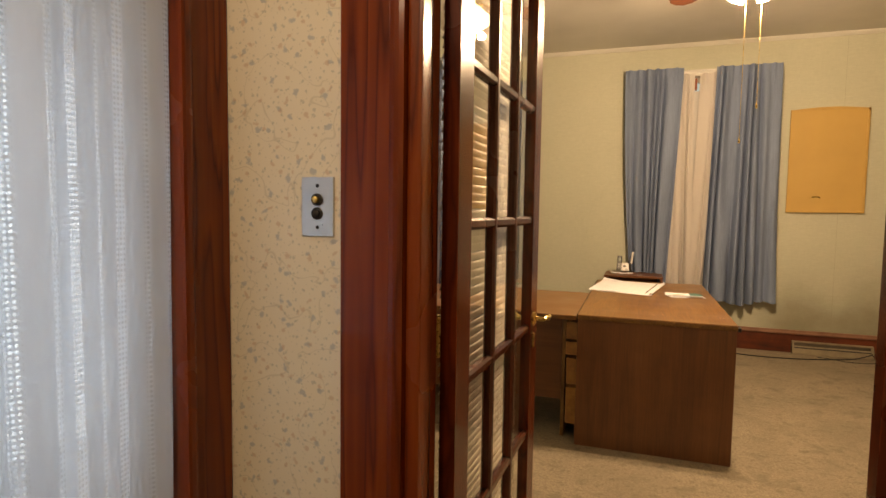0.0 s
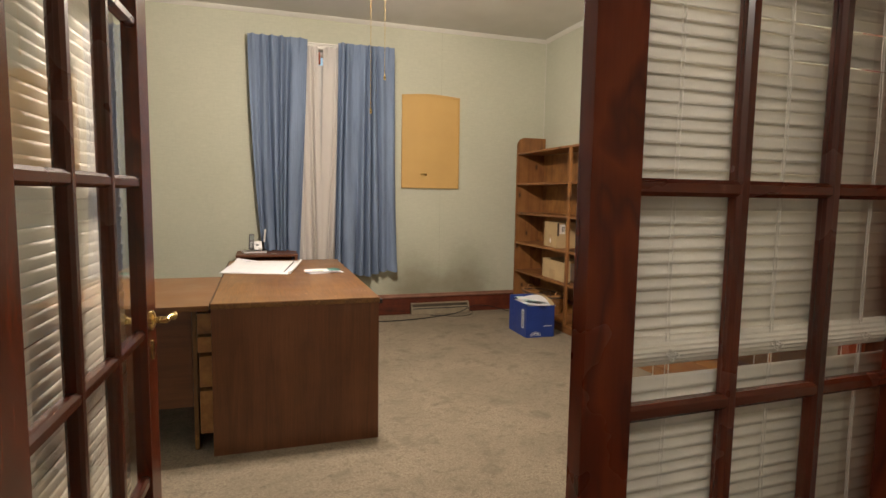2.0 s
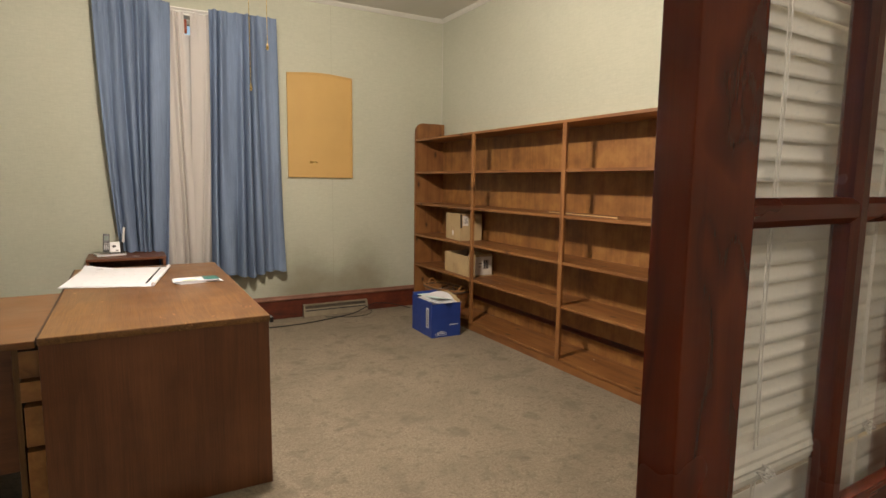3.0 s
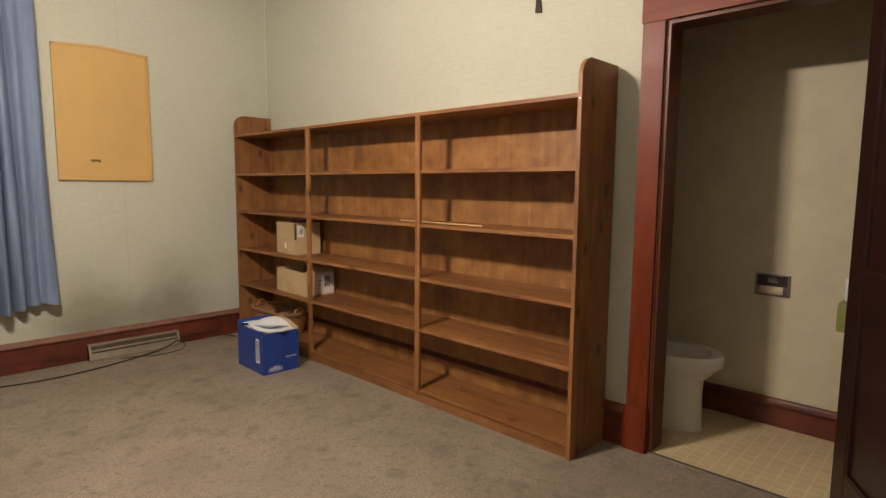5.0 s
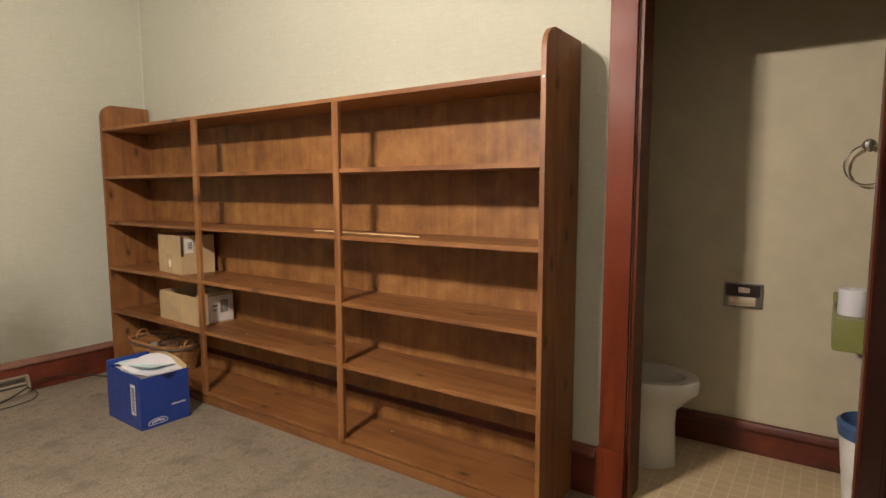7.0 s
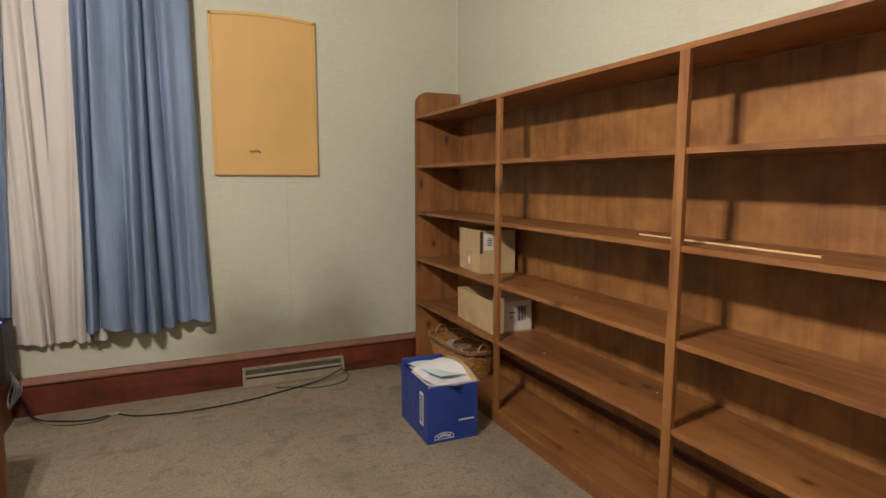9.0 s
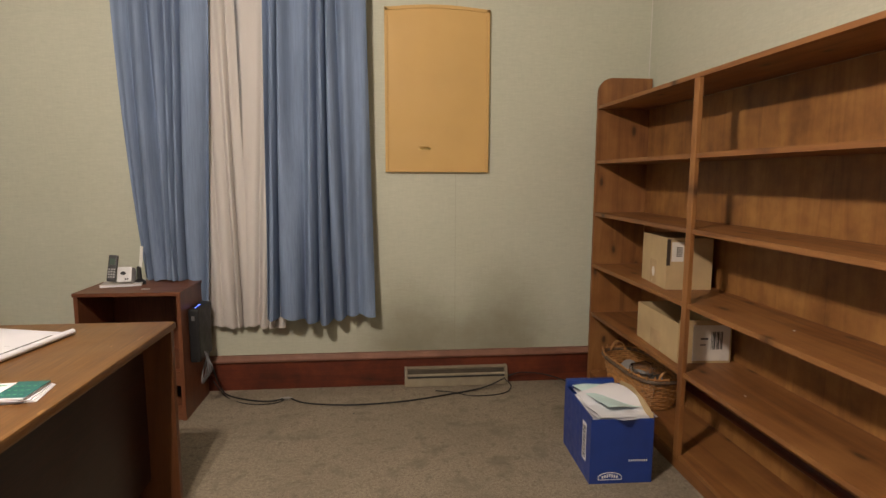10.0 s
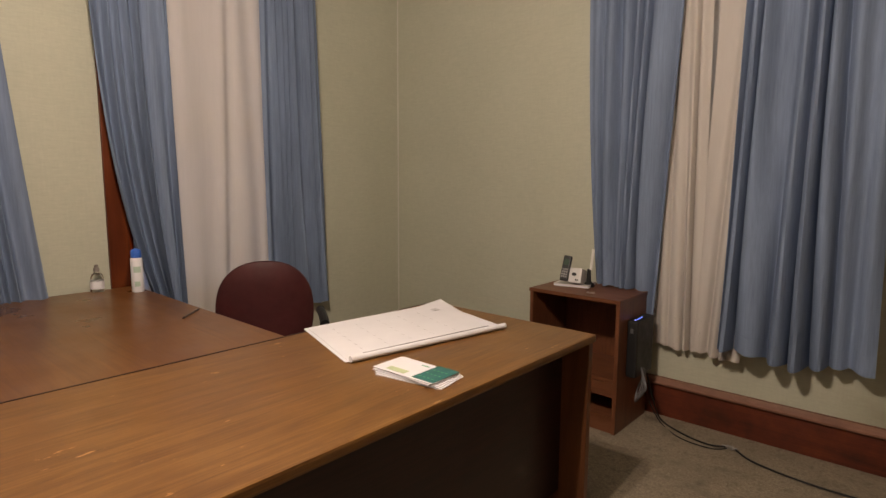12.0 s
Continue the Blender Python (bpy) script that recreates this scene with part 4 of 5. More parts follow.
def carton(label, where, turn, w, l, h, flaps, panel=True):
    """An open cardboard carton with wall thickness, flaps, tape and a printed label. Local: x depth w, y length l."""
    root = thing("cardboard_box", label, "cardboard box", where, turn)
    t = 0.004
    part("carton", boxes((0, w, 0, l, 0, t), (0, t, 0, l, t, h), (w - t, w, 0, l, t, h), (t, w - t, 0, t, t, h), (t, w - t, l - t, l, t, h)), CARD, root)
    part("tape", box(-0.0008, 0.0004, l * 0.38, l * 0.64, 0.0, h * 0.5), plain("packing_tape", (0.50, 0.36, 0.2), 0.2), root)
    for f in flaps:
        part("flap", f, CARD, root)
    if not panel:
        small = part("address_label", box(w * 0.10, w * 0.36, -0.001, 0.0004, h * 0.56, h * 0.94), LABELPAPER, root, "small white label")
        part("label_print", boxes(*[(w * 0.2, w * 0.33, -0.0016, -0.001, h * (0.66 + 0.04 * k), h * (0.68 + 0.04 * k)) for k in range(5)]), BLACK, small)
        part("torn_edge", box(-0.002, w * 0.07, -0.0025, 0.0004, h * 0.48, h), plain("dark_tape", (0.05, 0.035, 0.025), 0.5), root, "dark torn tape edge")
        part("white_sticker", prism([(l * 0.5 + 0.018 * math.cos(a), h * 0.26 + 0.026 * math.sin(a)) for a in [radians(30 * k) for k in range(12)]], -0.0015, -0.0008, "x"), LABELPAPER, root)
    else:
        lab = part("shipping_label", box(w * 0.28, w * 0.97, -0.001, 0.0004, h * 0.06, h * 0.96), LABELPAPER, root)
        bm = bmesh.new()
        for k in range(9):
            x = w * 0.62 + k * w * 0.024
            bm_box(bm, x, x + w * (0.008 + 0.006 * (k % 3)), -0.0016, -0.001, h * 0.35, h * 0.8)
        bm_box(bm, w * 0.42, w * 0.56, -0.0016, -0.001, h * 0.6, h * 0.64)
        bm_box(bm, w * 0.42, w * 0.52, -0.0016, -0.001, h * 0.45, h * 0.48)
        part("label_print", bm, BLACK, lab)
    return root


carton("closed tan cardboard box with torn flap on the bookcase shelf", (3.05, 5.505, 0.7685), -6, 0.22, 0.33, 0.245,
       [box(0, 0.22, 0, 0.164, 0.245, 0.249), box(0, 0.22, 0.166, 0.33, 0.245, 0.249)], panel=False)
carton("open low cardboard box with a shipping label on the shelf", (3.03, 5.325, 0.4605), -3, 0.25, 0.47, 0.185, [box(0.005, 0.245, 0.004, 0.008, 0.185, 0.20)])

sb = thing("supply_box", "blue printed cardboard box filled with papers on the carpet", "cardboard box", (2.565, 5.142, 0), -1.5)
SW, SL, SH = 0.275, 0.385, 0.30
t = 0.005
part("carton", boxes((0, SW, 0, SL, 0, t), (0, t, 0, SL, t, SH), (SW - t, SW, 0, SL, t, SH), (t, SW - t, 0, t, t, SH - 0.012), (t, SW - t, SL - t, SL, t, SH)), BLUECARD, sb)
part("barcode_label", box(-0.0008, 0.0003, 0.055, 0.105, 0.075, 0.245), PAPER, sb)
bm = bmesh.new()
for k in range(22):
    z = 0.085 + k * 0.0068
    bm_box(bm, -0.0013, -0.0008, 0.061, 0.097, z, z + 0.002 + 0.0015 * (k % 3))
part("barcode", bm, BLACK, sb)
bm = bmesh.new()
arch = [(0.09 + 0.055 * math.cos(a), 0.022 + 0.028 * math.sin(a)) for a in [radians(20 + 14 * k) for k in range(11)]]
ring = arch + [(0.04, 0.018), (0.142, 0.018)]
for (a, b), (c, d) in zip(ring, ring[1:] + ring[:1]):
    bm_tube(bm, [(a, -0.0004, b), (c, -0.0004, d)], 0.0016, 5)
for k in range(7):
    bm_box(bm, 0.055 + k * 0.0105, 0.0615 + k * 0.0105, -0.001, 0.0003, 0.024 + 0.002 * (3 - abs(k - 3)), 0.036 + 0.003 * (3 - abs(k - 3)))
part("printed_badge", bm, PAPER, sb)
bm = bmesh.new()
for k in range(9):
    bm_box(bm, 0.17 + k * 0.0095, 0.1765 + k * 0.0095, -0.001, 0.0003, 0.098, 0.106)
part("printed_line", bm, PAPER, sb)
part("box_flap", box(0.0, SW - 0.04, SL - 0.034, SL + 0.002, SH - 0.004, SH + 0.032, 0.010), BLUECARD, sb, "rolled blue flap", smooth=True)
part("box_flap", prism([(0.0, SH - 0.02), (SL, SH - 0.02), (SL - 0.02, SH + 0.02), (SL * 0.6, SH + 0.045), (SL * 0.25, SH + 0.03), (0.0, SH + 0.002)], SW - 0.006, SW - 0.002, "x"), CARD, sb, "curved brown cardboard flap")


def paper_bm(w, l, lift, seed):
    r = random.Random(seed)
    p = [r.uniform(0, 6) for _ in range(4)]
    return sheet(lambda u, v: (w * (u - 0.5), l * (v - 0.5), lift * (math.sin(3 * u + p[0]) * math.sin(2.4 * v + p[1]) + 0.4 * math.sin(5 * v + p[2] + 2 * u))), 10, 12, 0.0006)


pale = plain("pale_blue_paper", (0.55, 0.72, 0.72), 0.7, vary=0.03)
for k, (dx, dy, z, turn, mat, lab) in enumerate(((0.135, 0.17, 0.268, 3, PAPER, "loose white papers"), (0.14, 0.21, 0.276, -4, PAPER, "loose white papers"), (0.14, 0.16, 0.288, 5, PAPER, "loose white sheet"),
                                                 (0.165, 0.135, 0.303, 24, PAPER, "creased white sheet"), (0.165, 0.22, 0.306, 14, pale, "pale blue sheet"))):
    ps = thing("paper_sheet", lab + " on top of the blue box", "paper", (2.565 + dx, 5.142 + dy, z), turn)
    part("sheet", paper_bm(0.215, 0.29, 0.030 if k == 3 else 0.016, k), mat, ps, smooth=True, where=pose(0, 0, 0, 7 if k == 3 else 0, 5 if k == 3 else 0))
fill = thing("paper_stack", "stack of papers filling the blue box", "papers", (2.565, 5.142, 0.0055), -1.5)
part("stack", box(0.012, SW - 0.012, 0.012, SL - 0.012, 0, 0.25, 0.004), PAPER, fill)

# wicker basket
bs = thing("wicker_basket", "brown wicker basket with two loop handles in the bottom bay", "basket", (3.135, 5.90, 0.0805), 3)
bw, bl, bh = 0.130, 0.27, 0.175


def ell(z, grow=0.0):
    s = 0.84 + 0.22 * z / bh
    return [((bw * s + grow) * math.copysign(abs(math.cos(a)) ** 0.6, math.cos(a)), (bl * s + grow) * math.copysign(abs(math.sin(a)) ** 0.6, math.sin(a)), z) for a in [2 * math.pi * k / 40 for k in range(40)]]


for r in range(16):
    z = 0.008 + r * 0.0122
    pts = [(x * (1 + 0.018 * (-1) ** (i + r)), y * (1 + 0.013 * (-1) ** (i + r)), zz) for i, (x, y, zz) in enumerate(ell(z))]
    part("woven_band", tube(pts, 0.0056, 5, True), WICKER, bs, smooth=True)
part("rim", tube(ell(bh, 0.004), 0.011, 7, True), plain("dark_wicker", (0.12, 0.075, 0.045), 0.6, vary=0.4, scale=60), bs, "dark plaited rim", smooth=True)
stake = tube([(0, 0, -0.02), (0.002, 0, 0.01), (0.006, 0, 0.034)], 0.0042, 5)
first = None
for k, (x, y, z) in enumerate(ell(bh, 0.004)[::2]):
    where = pose(x, y, z, 0, 0, math.degrees(math.atan2(y, x))) @ pose(0, 0, 0, 0, 14 if k % 2 else -6)
    if first is None:
        first = part("stake", stake, WICKER, bs, smooth=True, where=where)
    else:
        share("stake", first.data, bs, where)
part("base", prism([(x, y) for x, y, _ in ell(0)], 0.0, 0.008), WICKER, bs)
for s in (-1, 1):
    part("handle", tube([(0.045 * math.cos(a), s * bl * 1.02, bh + 0.055 * math.sin(a)) for a in [radians(18 * k) for k in range(11)]], 0.007, 7), WICKER, bs, smooth=True)
jar = thing("glass_jar", "clear glass jar lying in the wicker basket", "jar", (3.10, 5.80, 0.26), 20)
part("jar", revolve([(0, -0.06), (0.04, -0.06), (0.045, -0.05), (0.045, 0.035), (0.03, 0.05), (0.03, 0.065), (0.027, 0.065), (0.027, 0.05), (0.042, 0.033), (0.042, -0.05), (0, -0.055)], 20, pose(0, 0, 0, 70, 0, 30)), GLASS, jar, smooth=True)
scr = thing("paper_scraps", "grey crumpled packing in the wicker basket", "packing paper", (3.13, 5.90, 0.13), 0)
part("packing", sheet(lambda u, v: (0.17 * (u - 0.5), 0.46 * (v - 0.5), 0.06 + 0.03 * math.sin(9 * u + 5 * v) * math.sin(11 * v + 1)), 14, 20, 0.003), plain("grey_packing", (0.28, 0.27, 0.26), 0.6), scr, smooth=True)


# ---- the desk ----
DX0, DX1, DY0, DY1, DZ = 0.088, 0.892, 3.458, 5.18, 0.745
dk = thing("desk", "wood-grain laminate office desk with a full end panel", "desk", (DX0, DY0, 0))
W, L2 = DX1 - DX0, DY1 - DY0
part("desktop", box(0, W, 0.0, L2, DZ - 0.028, DZ, 0.007), LAMINATE["y"], dk, "worn wood-grain desktop with a rounded edge")
part("edge_band", box(-0.0035, 0.0045, 0.012, L2 - 0.012, DZ - 0.022, DZ + 0.0012, 0.001), DARKDOOR["y"], dk, "dark edge strip of the desktop")
part("end_panel", box(0.002, W - 0.004, 0.012, 0.04, 0.0, DZ - 0.029, 0.002), PANEL["z"], dk)
part("end_panel", box(0.03, W - 0.004, L2 - 0.045, L2 - 0.017, 0.0, DZ - 0.029, 0.002), PANEL["z"], dk)
# Near-black wood puts the shade of the knee-hole into the panel's colour.
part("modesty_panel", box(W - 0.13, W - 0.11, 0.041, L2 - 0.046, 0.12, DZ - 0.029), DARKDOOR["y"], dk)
ped = part("pedestal", boxes((0.03, 0.046, 0.05, 0.46, 0.05, DZ - 0.03), (0.046, W - 0.30, 0.45, 0.466, 0.05, DZ - 0.03), (0.046, W - 0.30, 0.042, 0.056, 0.05, DZ - 0.03), (0.03, W - 0.30, 0.042, 0.46, 0.05, 0.066)), CABINET["z"], dk)
for z0, z1 in ((0.59, 0.69), (0.50, 0.575), (0.33, 0.48), (0.10, 0.31)):
    d = part("drawer", box(-0.058 if z1 - z0 > 0.12 else -0.064, 0.03, 0.06, 0.445, z0, z1, 0.002), PLY["y"], dk, "drawer front with a pale edge")
    part("drawer_pull", box(-0.068, -0.064 if z1 - z0 < 0.12 else -0.058, 0.18, 0.33, z1 - 0.03, z1 - 0.018), BLACK, d)
bm = bmesh.new()
bm_box(bm, W, W + 0.014, 0.004, 0.05, DZ - 0.034, DZ - 0.012, 0.003)
part("corner_bumper", bm, BLACK, dk, "black plastic corner clip")

rt = thing("desk_return", "wood-grain laminate desk return joined to the desk", "desk", (-1.44, 3.47, 0))
RW, RL = DX0 - 0.006 + 1.44, 0.95
part("desktop", box(0.07, RW, 0.0, RL, DZ - 0.037, DZ - 0.010, 0.005), RETURN["x"], rt, "worn wood-grain worktop")
part("back_panel", box(0.12, RW - 0.09, 0.13, 0.148, 0.21, DZ - 0.038), PANEL["x"], rt)
part("end_panel", box(RW - 0.085, RW - 0.065, 0.10, RL - 0.03, 0.0, DZ - 0.038), LAMINATE["z"], rt)
part("end_panel", box(0.10, 0.12, 0.03, RL - 0.03, 0.0, DZ - 0.038), LAMINATE["z"], rt)

# desk calendar pad, brochures, pen, bottles
cal = thing("desk_pad", "large white paper desk calendar with rolled edge on the desk", "desk pad", (0.335, 4.765, DZ + 0.0015), 0)
corners = ((-0.268, -0.259), (0.150, -0.397), (0.262, 0.250), (-0.192, 0.397))


def bil(u, v, lift=0.0):
    a, b, c, d = [Vector((*p, 0)) for p in corners]
    p = a.lerp(b, u).lerp(d.lerp(c, u), v)
    return p + Vector((0, 0, lift))


def padtop(u, v):
    curl = 0.018 * max(0, v - 0.8) / 0.2 * max(0, 0.35 - u) / 0.35
    return bil(u, v, 0.004 + curl + 0.0015 * math.sin(5 * u + 3 * v))


part("lower_sheets", sheet(lambda u, v: bil(u, v, 0.0015) + Vector((-0.006, -0.012, 0)), 6, 8, 0.002), PAPER, cal)
part("top_sheet", sheet(padtop, 14, 16, 0.001), PAPER, cal, smooth=True)
b0, c0 = bil(1.0, 0.0, 0.011), bil(1.0, 1.0, 0.011)
part("rolled_edge", tube([b0 + (c0 - b0) * k / 6 + Vector((0.004, 0.0, 0.0005 * (k % 2))) for k in range(7)], 0.0105, 12), PAPER, cal, smooth=True)
part("dark_edge", sheet(lambda u, v: bil(0.90 + 0.022 * u, 0.10 + 0.83 * v, 0.0066), 1, 8, 0.0005), BLACK, cal)
bm = bmesh.new()
for i in range(1, 7):
    for j in range(5):
        p = bil(0.08 + 0.12 * i, 0.12 + 0.15 * j, 0.0062)
        bm_box(bm, p.x - 0.008, p.x + 0.008, p.y - 0.0012, p.y + 0.0012, p.z, p.z + 0.0003)
q = bil(0.2, 0.86, 0.009)
bm_box(bm, q.x - 0.012, q.x + 0.02, q.y - 0.02, q.y + 0.012, q.z, q.z + 0.0004)
part("printed_marks", bm, plain("grey_ink", (0.45, 0.45, 0.47), 0.7), cal)

br = thing("brochure_stack", "small stack of white and dark green brochures on the desk", "brochures", (0.703, 4.437, DZ + 0.0005), 1.5)
TEAL = plain("teal_print", (0.015, 0.115, 0.105), 0.4)
for k in range(7):
    part("brochure", box(-0.112, 0.112, -0.060, 0.060, 0.0022 * k, 0.0022 * k + 0.0018, m=pose(0.016 - 0.0055 * k if k < 5 else 0.0, -0.006 + 0.003 * (k % 3), 0, 0, 0, (8 - 2.2 * k if k < 3 else 1.5 * ((k * 5) % 4 - 1.5)))), PAPER, br)
part("green_cover", box(0.035, 0.113, -0.058, 0.058, 0.0155, 0.0165), TEAL, br)
part("green_tab", box(-0.07, 0.0, -0.055, -0.03, 0.0155, 0.0163), plain("lime_print", (0.42, 0.50, 0.30), 0.5), br)
bm = bmesh.new()
for i in range(4):
    for j in range(3):
        bm_box(bm, 0.045 + 0.015 * i, 0.053 + 0.015 * i, -0.04 + 0.03 * j, -0.036 + 0.03 * j, 0.0165, 0.0167)
bm_box(bm, -0.01, 0.02, 0.03, 0.036, 0.0155, 0.0159)
part("cover_print", bm, plain("green_ink", (0.12, 0.36, 0.2), 0.6), br)

pen = thing("pen", "slim dark pen lying on the desk return", "pen", (-0.520, 4.335, DZ - 0.006), -47)
part("barrel", tube([(-0.082, 0, 0), (-0.06, 0, 0), (0.066, 0, 0)], 0.0036, 10), plain("dark_pen_barrel", (0.06, 0.05, 0.045), 0.35), pen, smooth=True)
part("tip", revolve([(0.004, 0), (0.001, 0.016), (0, 0.016)], 10, Matrix.Translation((0.066, 0, 0)) @ Matrix.Rotation(radians(90), 4, "Y")), BLACK, pen)
part("clip", box(-0.062, -0.03, -0.001, 0.001, 0.004, 0.006), CHROME, pen)

CANPRINT = plain("grey_green_print", (0.38, 0.5, 0.42), 0.5)
can = thing("spray_can", "white aerosol can with blue cap on the desk return", "spray can", (-1.19, 4.372, DZ - 0.010), 0)
part("can_body", revolve([(0, 0), (0.026, 0), (0.028, 0.004), (0.028, 0.165), (0.022, 0.176), (0, 0.176)], 24), PAPER, can, smooth=True)
part("cap", revolve([(0.0235, 0.172), (0.0245, 0.174), (0.0245, 0.20), (0.021, 0.212), (0.008, 0.217), (0, 0.217)], 24), plain("blue_cap", (0.03, 0.13, 0.55), 0.35), can, smooth=True)
for z, h, a0, a1 in ((0.10, 0.03, -0.9, 0.3), (0.03, 0.025, -0.8, 0.1)):
    part("printed_panel", prism([(0.0284 * math.cos(a), 0.0284 * math.sin(a)) for a in [a0 + (a1 - a0) * k / 8 for k in range(9)]] + [(0.027 * math.cos(a), 0.027 * math.sin(a)) for a in [a1 - (a1 - a0) * k / 8 for k in range(9)]], z, z + h), CANPRINT, can)

bo = thing("sanitizer_bottle", "small clear bottle with grey pump cap on the desk return", "bottle", (-1.335, 4.235, DZ - 0.010), 0)
part("bottle", revolve([(0, 0), (0.028, 0), (0.031, 0.006), (0.031, 0.065), (0.022, 0.088), (0.012, 0.094), (0.012, 0.105), (0, 0.105)], 24), GLASS, bo, smooth=True)
part("label", revolve([(0.0315, 0.016), (0.0315, 0.055)], 24), PAPER, bo)
part("cap", revolve([(0.013, 0.1), (0.0135, 0.103), (0.0135, 0.118), (0.009, 0.124), (0.009, 0.135), (0, 0.135)], 16), plain("grey_cap", (0.2, 0.18, 0.16), 0.5), bo, smooth=True)


# ---- office chair ----
ch = thing("office_chair", "maroon upholstered office chair with black armrests", "office chair", (-0.605, 4.728, 0), 148.7)


def superr(w, h, e, n=40):
    return [(w * math.copysign(abs(math.cos(a)) ** e, math.cos(a)), h * math.copysign(abs(math.sin(a)) ** e, math.sin(a))) for a in [2 * math.pi * k / n for k in range(n)]]


def cushion(w, h, t, e=0.7, bow=0.0):
    bm = bmesh.new()
    rings = []
    for s, d in ((0.0, -t), (0.6, -t * 0.97), (0.9, -t * 0.8), (0.99, -t * 0.4), (1.0, 0.0), (0.99, t * 0.4), (0.9, t * 0.8), (0.6, t * 0.97), (0.0, t)):
        o = superr(w * s, h * s, e) if s else [(0, 0)]
        rings.append([bm.verts.new((x, d + bow * (x / w) ** 2, z)) for x, z in o])
    for a, b in zip(rings, rings[1:]):
        n = max(len(a), len(b))
        for k in range(n):
            j = (k + 1) % n
            if len(a) == 1:
                bm.faces.new((a[0], b[j], b[k]))
            elif len(b) == 1:
                bm.faces.new((a[k], a[j], b[0]))
            else:
                bm.faces.new((a[k], a[j], b[j], b[k]))
    return bm


part("backrest", cushion(0.25, 0.295, 0.035, 0.88, -0.05), MAROON, ch, smooth=True, where=pose(0.24, 0, 0.592, 0, 0, 90) @ pose(0, 0, 0, -8, 0, 0))
part("seat", cushion(0.25, 0.24, 0.04, 0.6), MAROON, ch, smooth=True, where=pose(-0.03, 0, 0.45, 90, 0, 90))
part("back_bracket", tube([(0.0, 0, 0.41), (0.2, 0, 0.41), (0.28, 0, 0.46), (0.275, 0, 0.62)], 0.016, 10), BLACK, ch, smooth=True)
part("gas_lift", revolve([(0, 0.1), (0.025, 0.1), (0.025, 0.28), (0.016, 0.28), (0.016, 0.41), (0, 0.41)], 16), BLACK, ch, smooth=True)
for s in (-1, 1):
    part("armrest", tube([(-0.16, s * 0.27, 0.625), (-0.1, s * 0.27, 0.64), (0.08, s * 0.27, 0.64), (0.12, s * 0.27, 0.63)], 0.022, 10), BLACK, ch, smooth=True)
    part("arm_post", tube([(0.0, s * 0.2, 0.42), (0.0, s * 0.27, 0.45), (-0.02, s * 0.27, 0.63)], 0.013, 8), BLACK, ch, smooth=True)
for k in range(5):
    a = radians(72 * k)
    leg = part("base_leg", tube([(0, 0, 0.11), (0.15 * math.cos(a), 0.15 * math.sin(a), 0.1), (0.28 * math.cos(a), 0.28 * math.sin(a), 0.07)], 0.016, 8), BLACK, ch, smooth=True)
    part("caster", revolve([(0, -0.022), (0.026, -0.022), (0.028, 0), (0.026, 0.022), (0, 0.022)], 16, Matrix.Translation((0.28 * math.cos(a), 0.28 * math.sin(a), 0.028)) @ Matrix.Rotation(radians(90), 4, "X")), BLACK, leg, smooth=True)


# ---- small cabinet with telephone and router ----
cb = thing("side_cabinet", "open-fronted brown laminate cabinet beside the window", "cabinet", (0.105, 5.958, 0), 0)
CW, CD, CH = 0.528, 0.39, 0.705
part("top_panel", box(-0.004, CW + 0.004, -0.006, CD, CH - 0.02, CH, 0.003), CABINET["x"], cb)
part("side_panel", box(0, 0.02, 0, CD, 0, CH - 0.021, 0.001), CABINET["z"], cb)
part("side_panel", box(CW - 0.02, CW, 0, CD, 0, CH - 0.021, 0.001), CABINET["z"], cb)
part("back_panel", box(0.02, CW - 0.02, CD - 0.012, CD - 0.004, 0, CH - 0.021), CABINET["z"], cb)
part("shelf", box(0.02, CW - 0.02, 0.005, CD - 0.013, 0.27, 0.288), CABINET["x"], cb)
part("front_rail", box(0.02, CW - 0.02, 0.002, 0.018, 0.195, 0.268), CABINET["x"], cb)
part("bottom_panel", box(0.02, CW - 0.02, 0.002, CD - 0.013, 0.07, 0.088), CABINET["x"], cb)
part("toe_board", box(0.02, CW - 0.02, 0.01, 0.026, 0.0, 0.069), CABINET["x"], cb)

pb = thing("book", "thin pale directory lying under the telephone", "book", (0.17, 6.10, CH + 0.0005), 12)
part("pages", box(0, 0.20, 0, 0.15, 0.0, 0.012, 0.001), PAPER, pb)
part("cover", box(-0.002, 0.202, -0.002, 0.152, 0.012, 0.014), plain("pale_cover", (0.55, 0.52, 0.5), 0.5), pb)
ph = thing("telephone", "silver and black cordless telephone on its base", "telephone", (0.262, 6.15, CH + 0.015), 8)
part("phone_base", box(-0.012, 0.06, -0.045, 0.045, 0, 0.085, 0.008, m=pose(0, 0, 0, -18)), plain("silver_plastic", (0.6, 0.6, 0.6), 0.35), ph)
part("display", prism([(0.018 + 0.014 * math.cos(a), 0.048 + 0.010 * math.sin(a)) for a in [radians(20 * k) for k in range(18)]], -0.0468, -0.0445, "y", pose(0, 0, 0, -18)), BLACK, ph)
part("keypad", boxes(*[(0.028 + 0.01 * i, 0.035 + 0.01 * i, -0.048, -0.044, 0.012 + 0.012 * j, 0.02 + 0.012 * j) for i in range(2) for j in range(1)]), BLACK, ph, where=pose(0, 0, 0, -18))
hs = part("handset", box(-0.062, -0.018, -0.055, -0.028, 0.0, 0.145, 0.009, m=pose(0, 0, 0.004, -14, 5)), plain("grey_handset", (0.022, 0.022, 0.024), 0.4), ph)
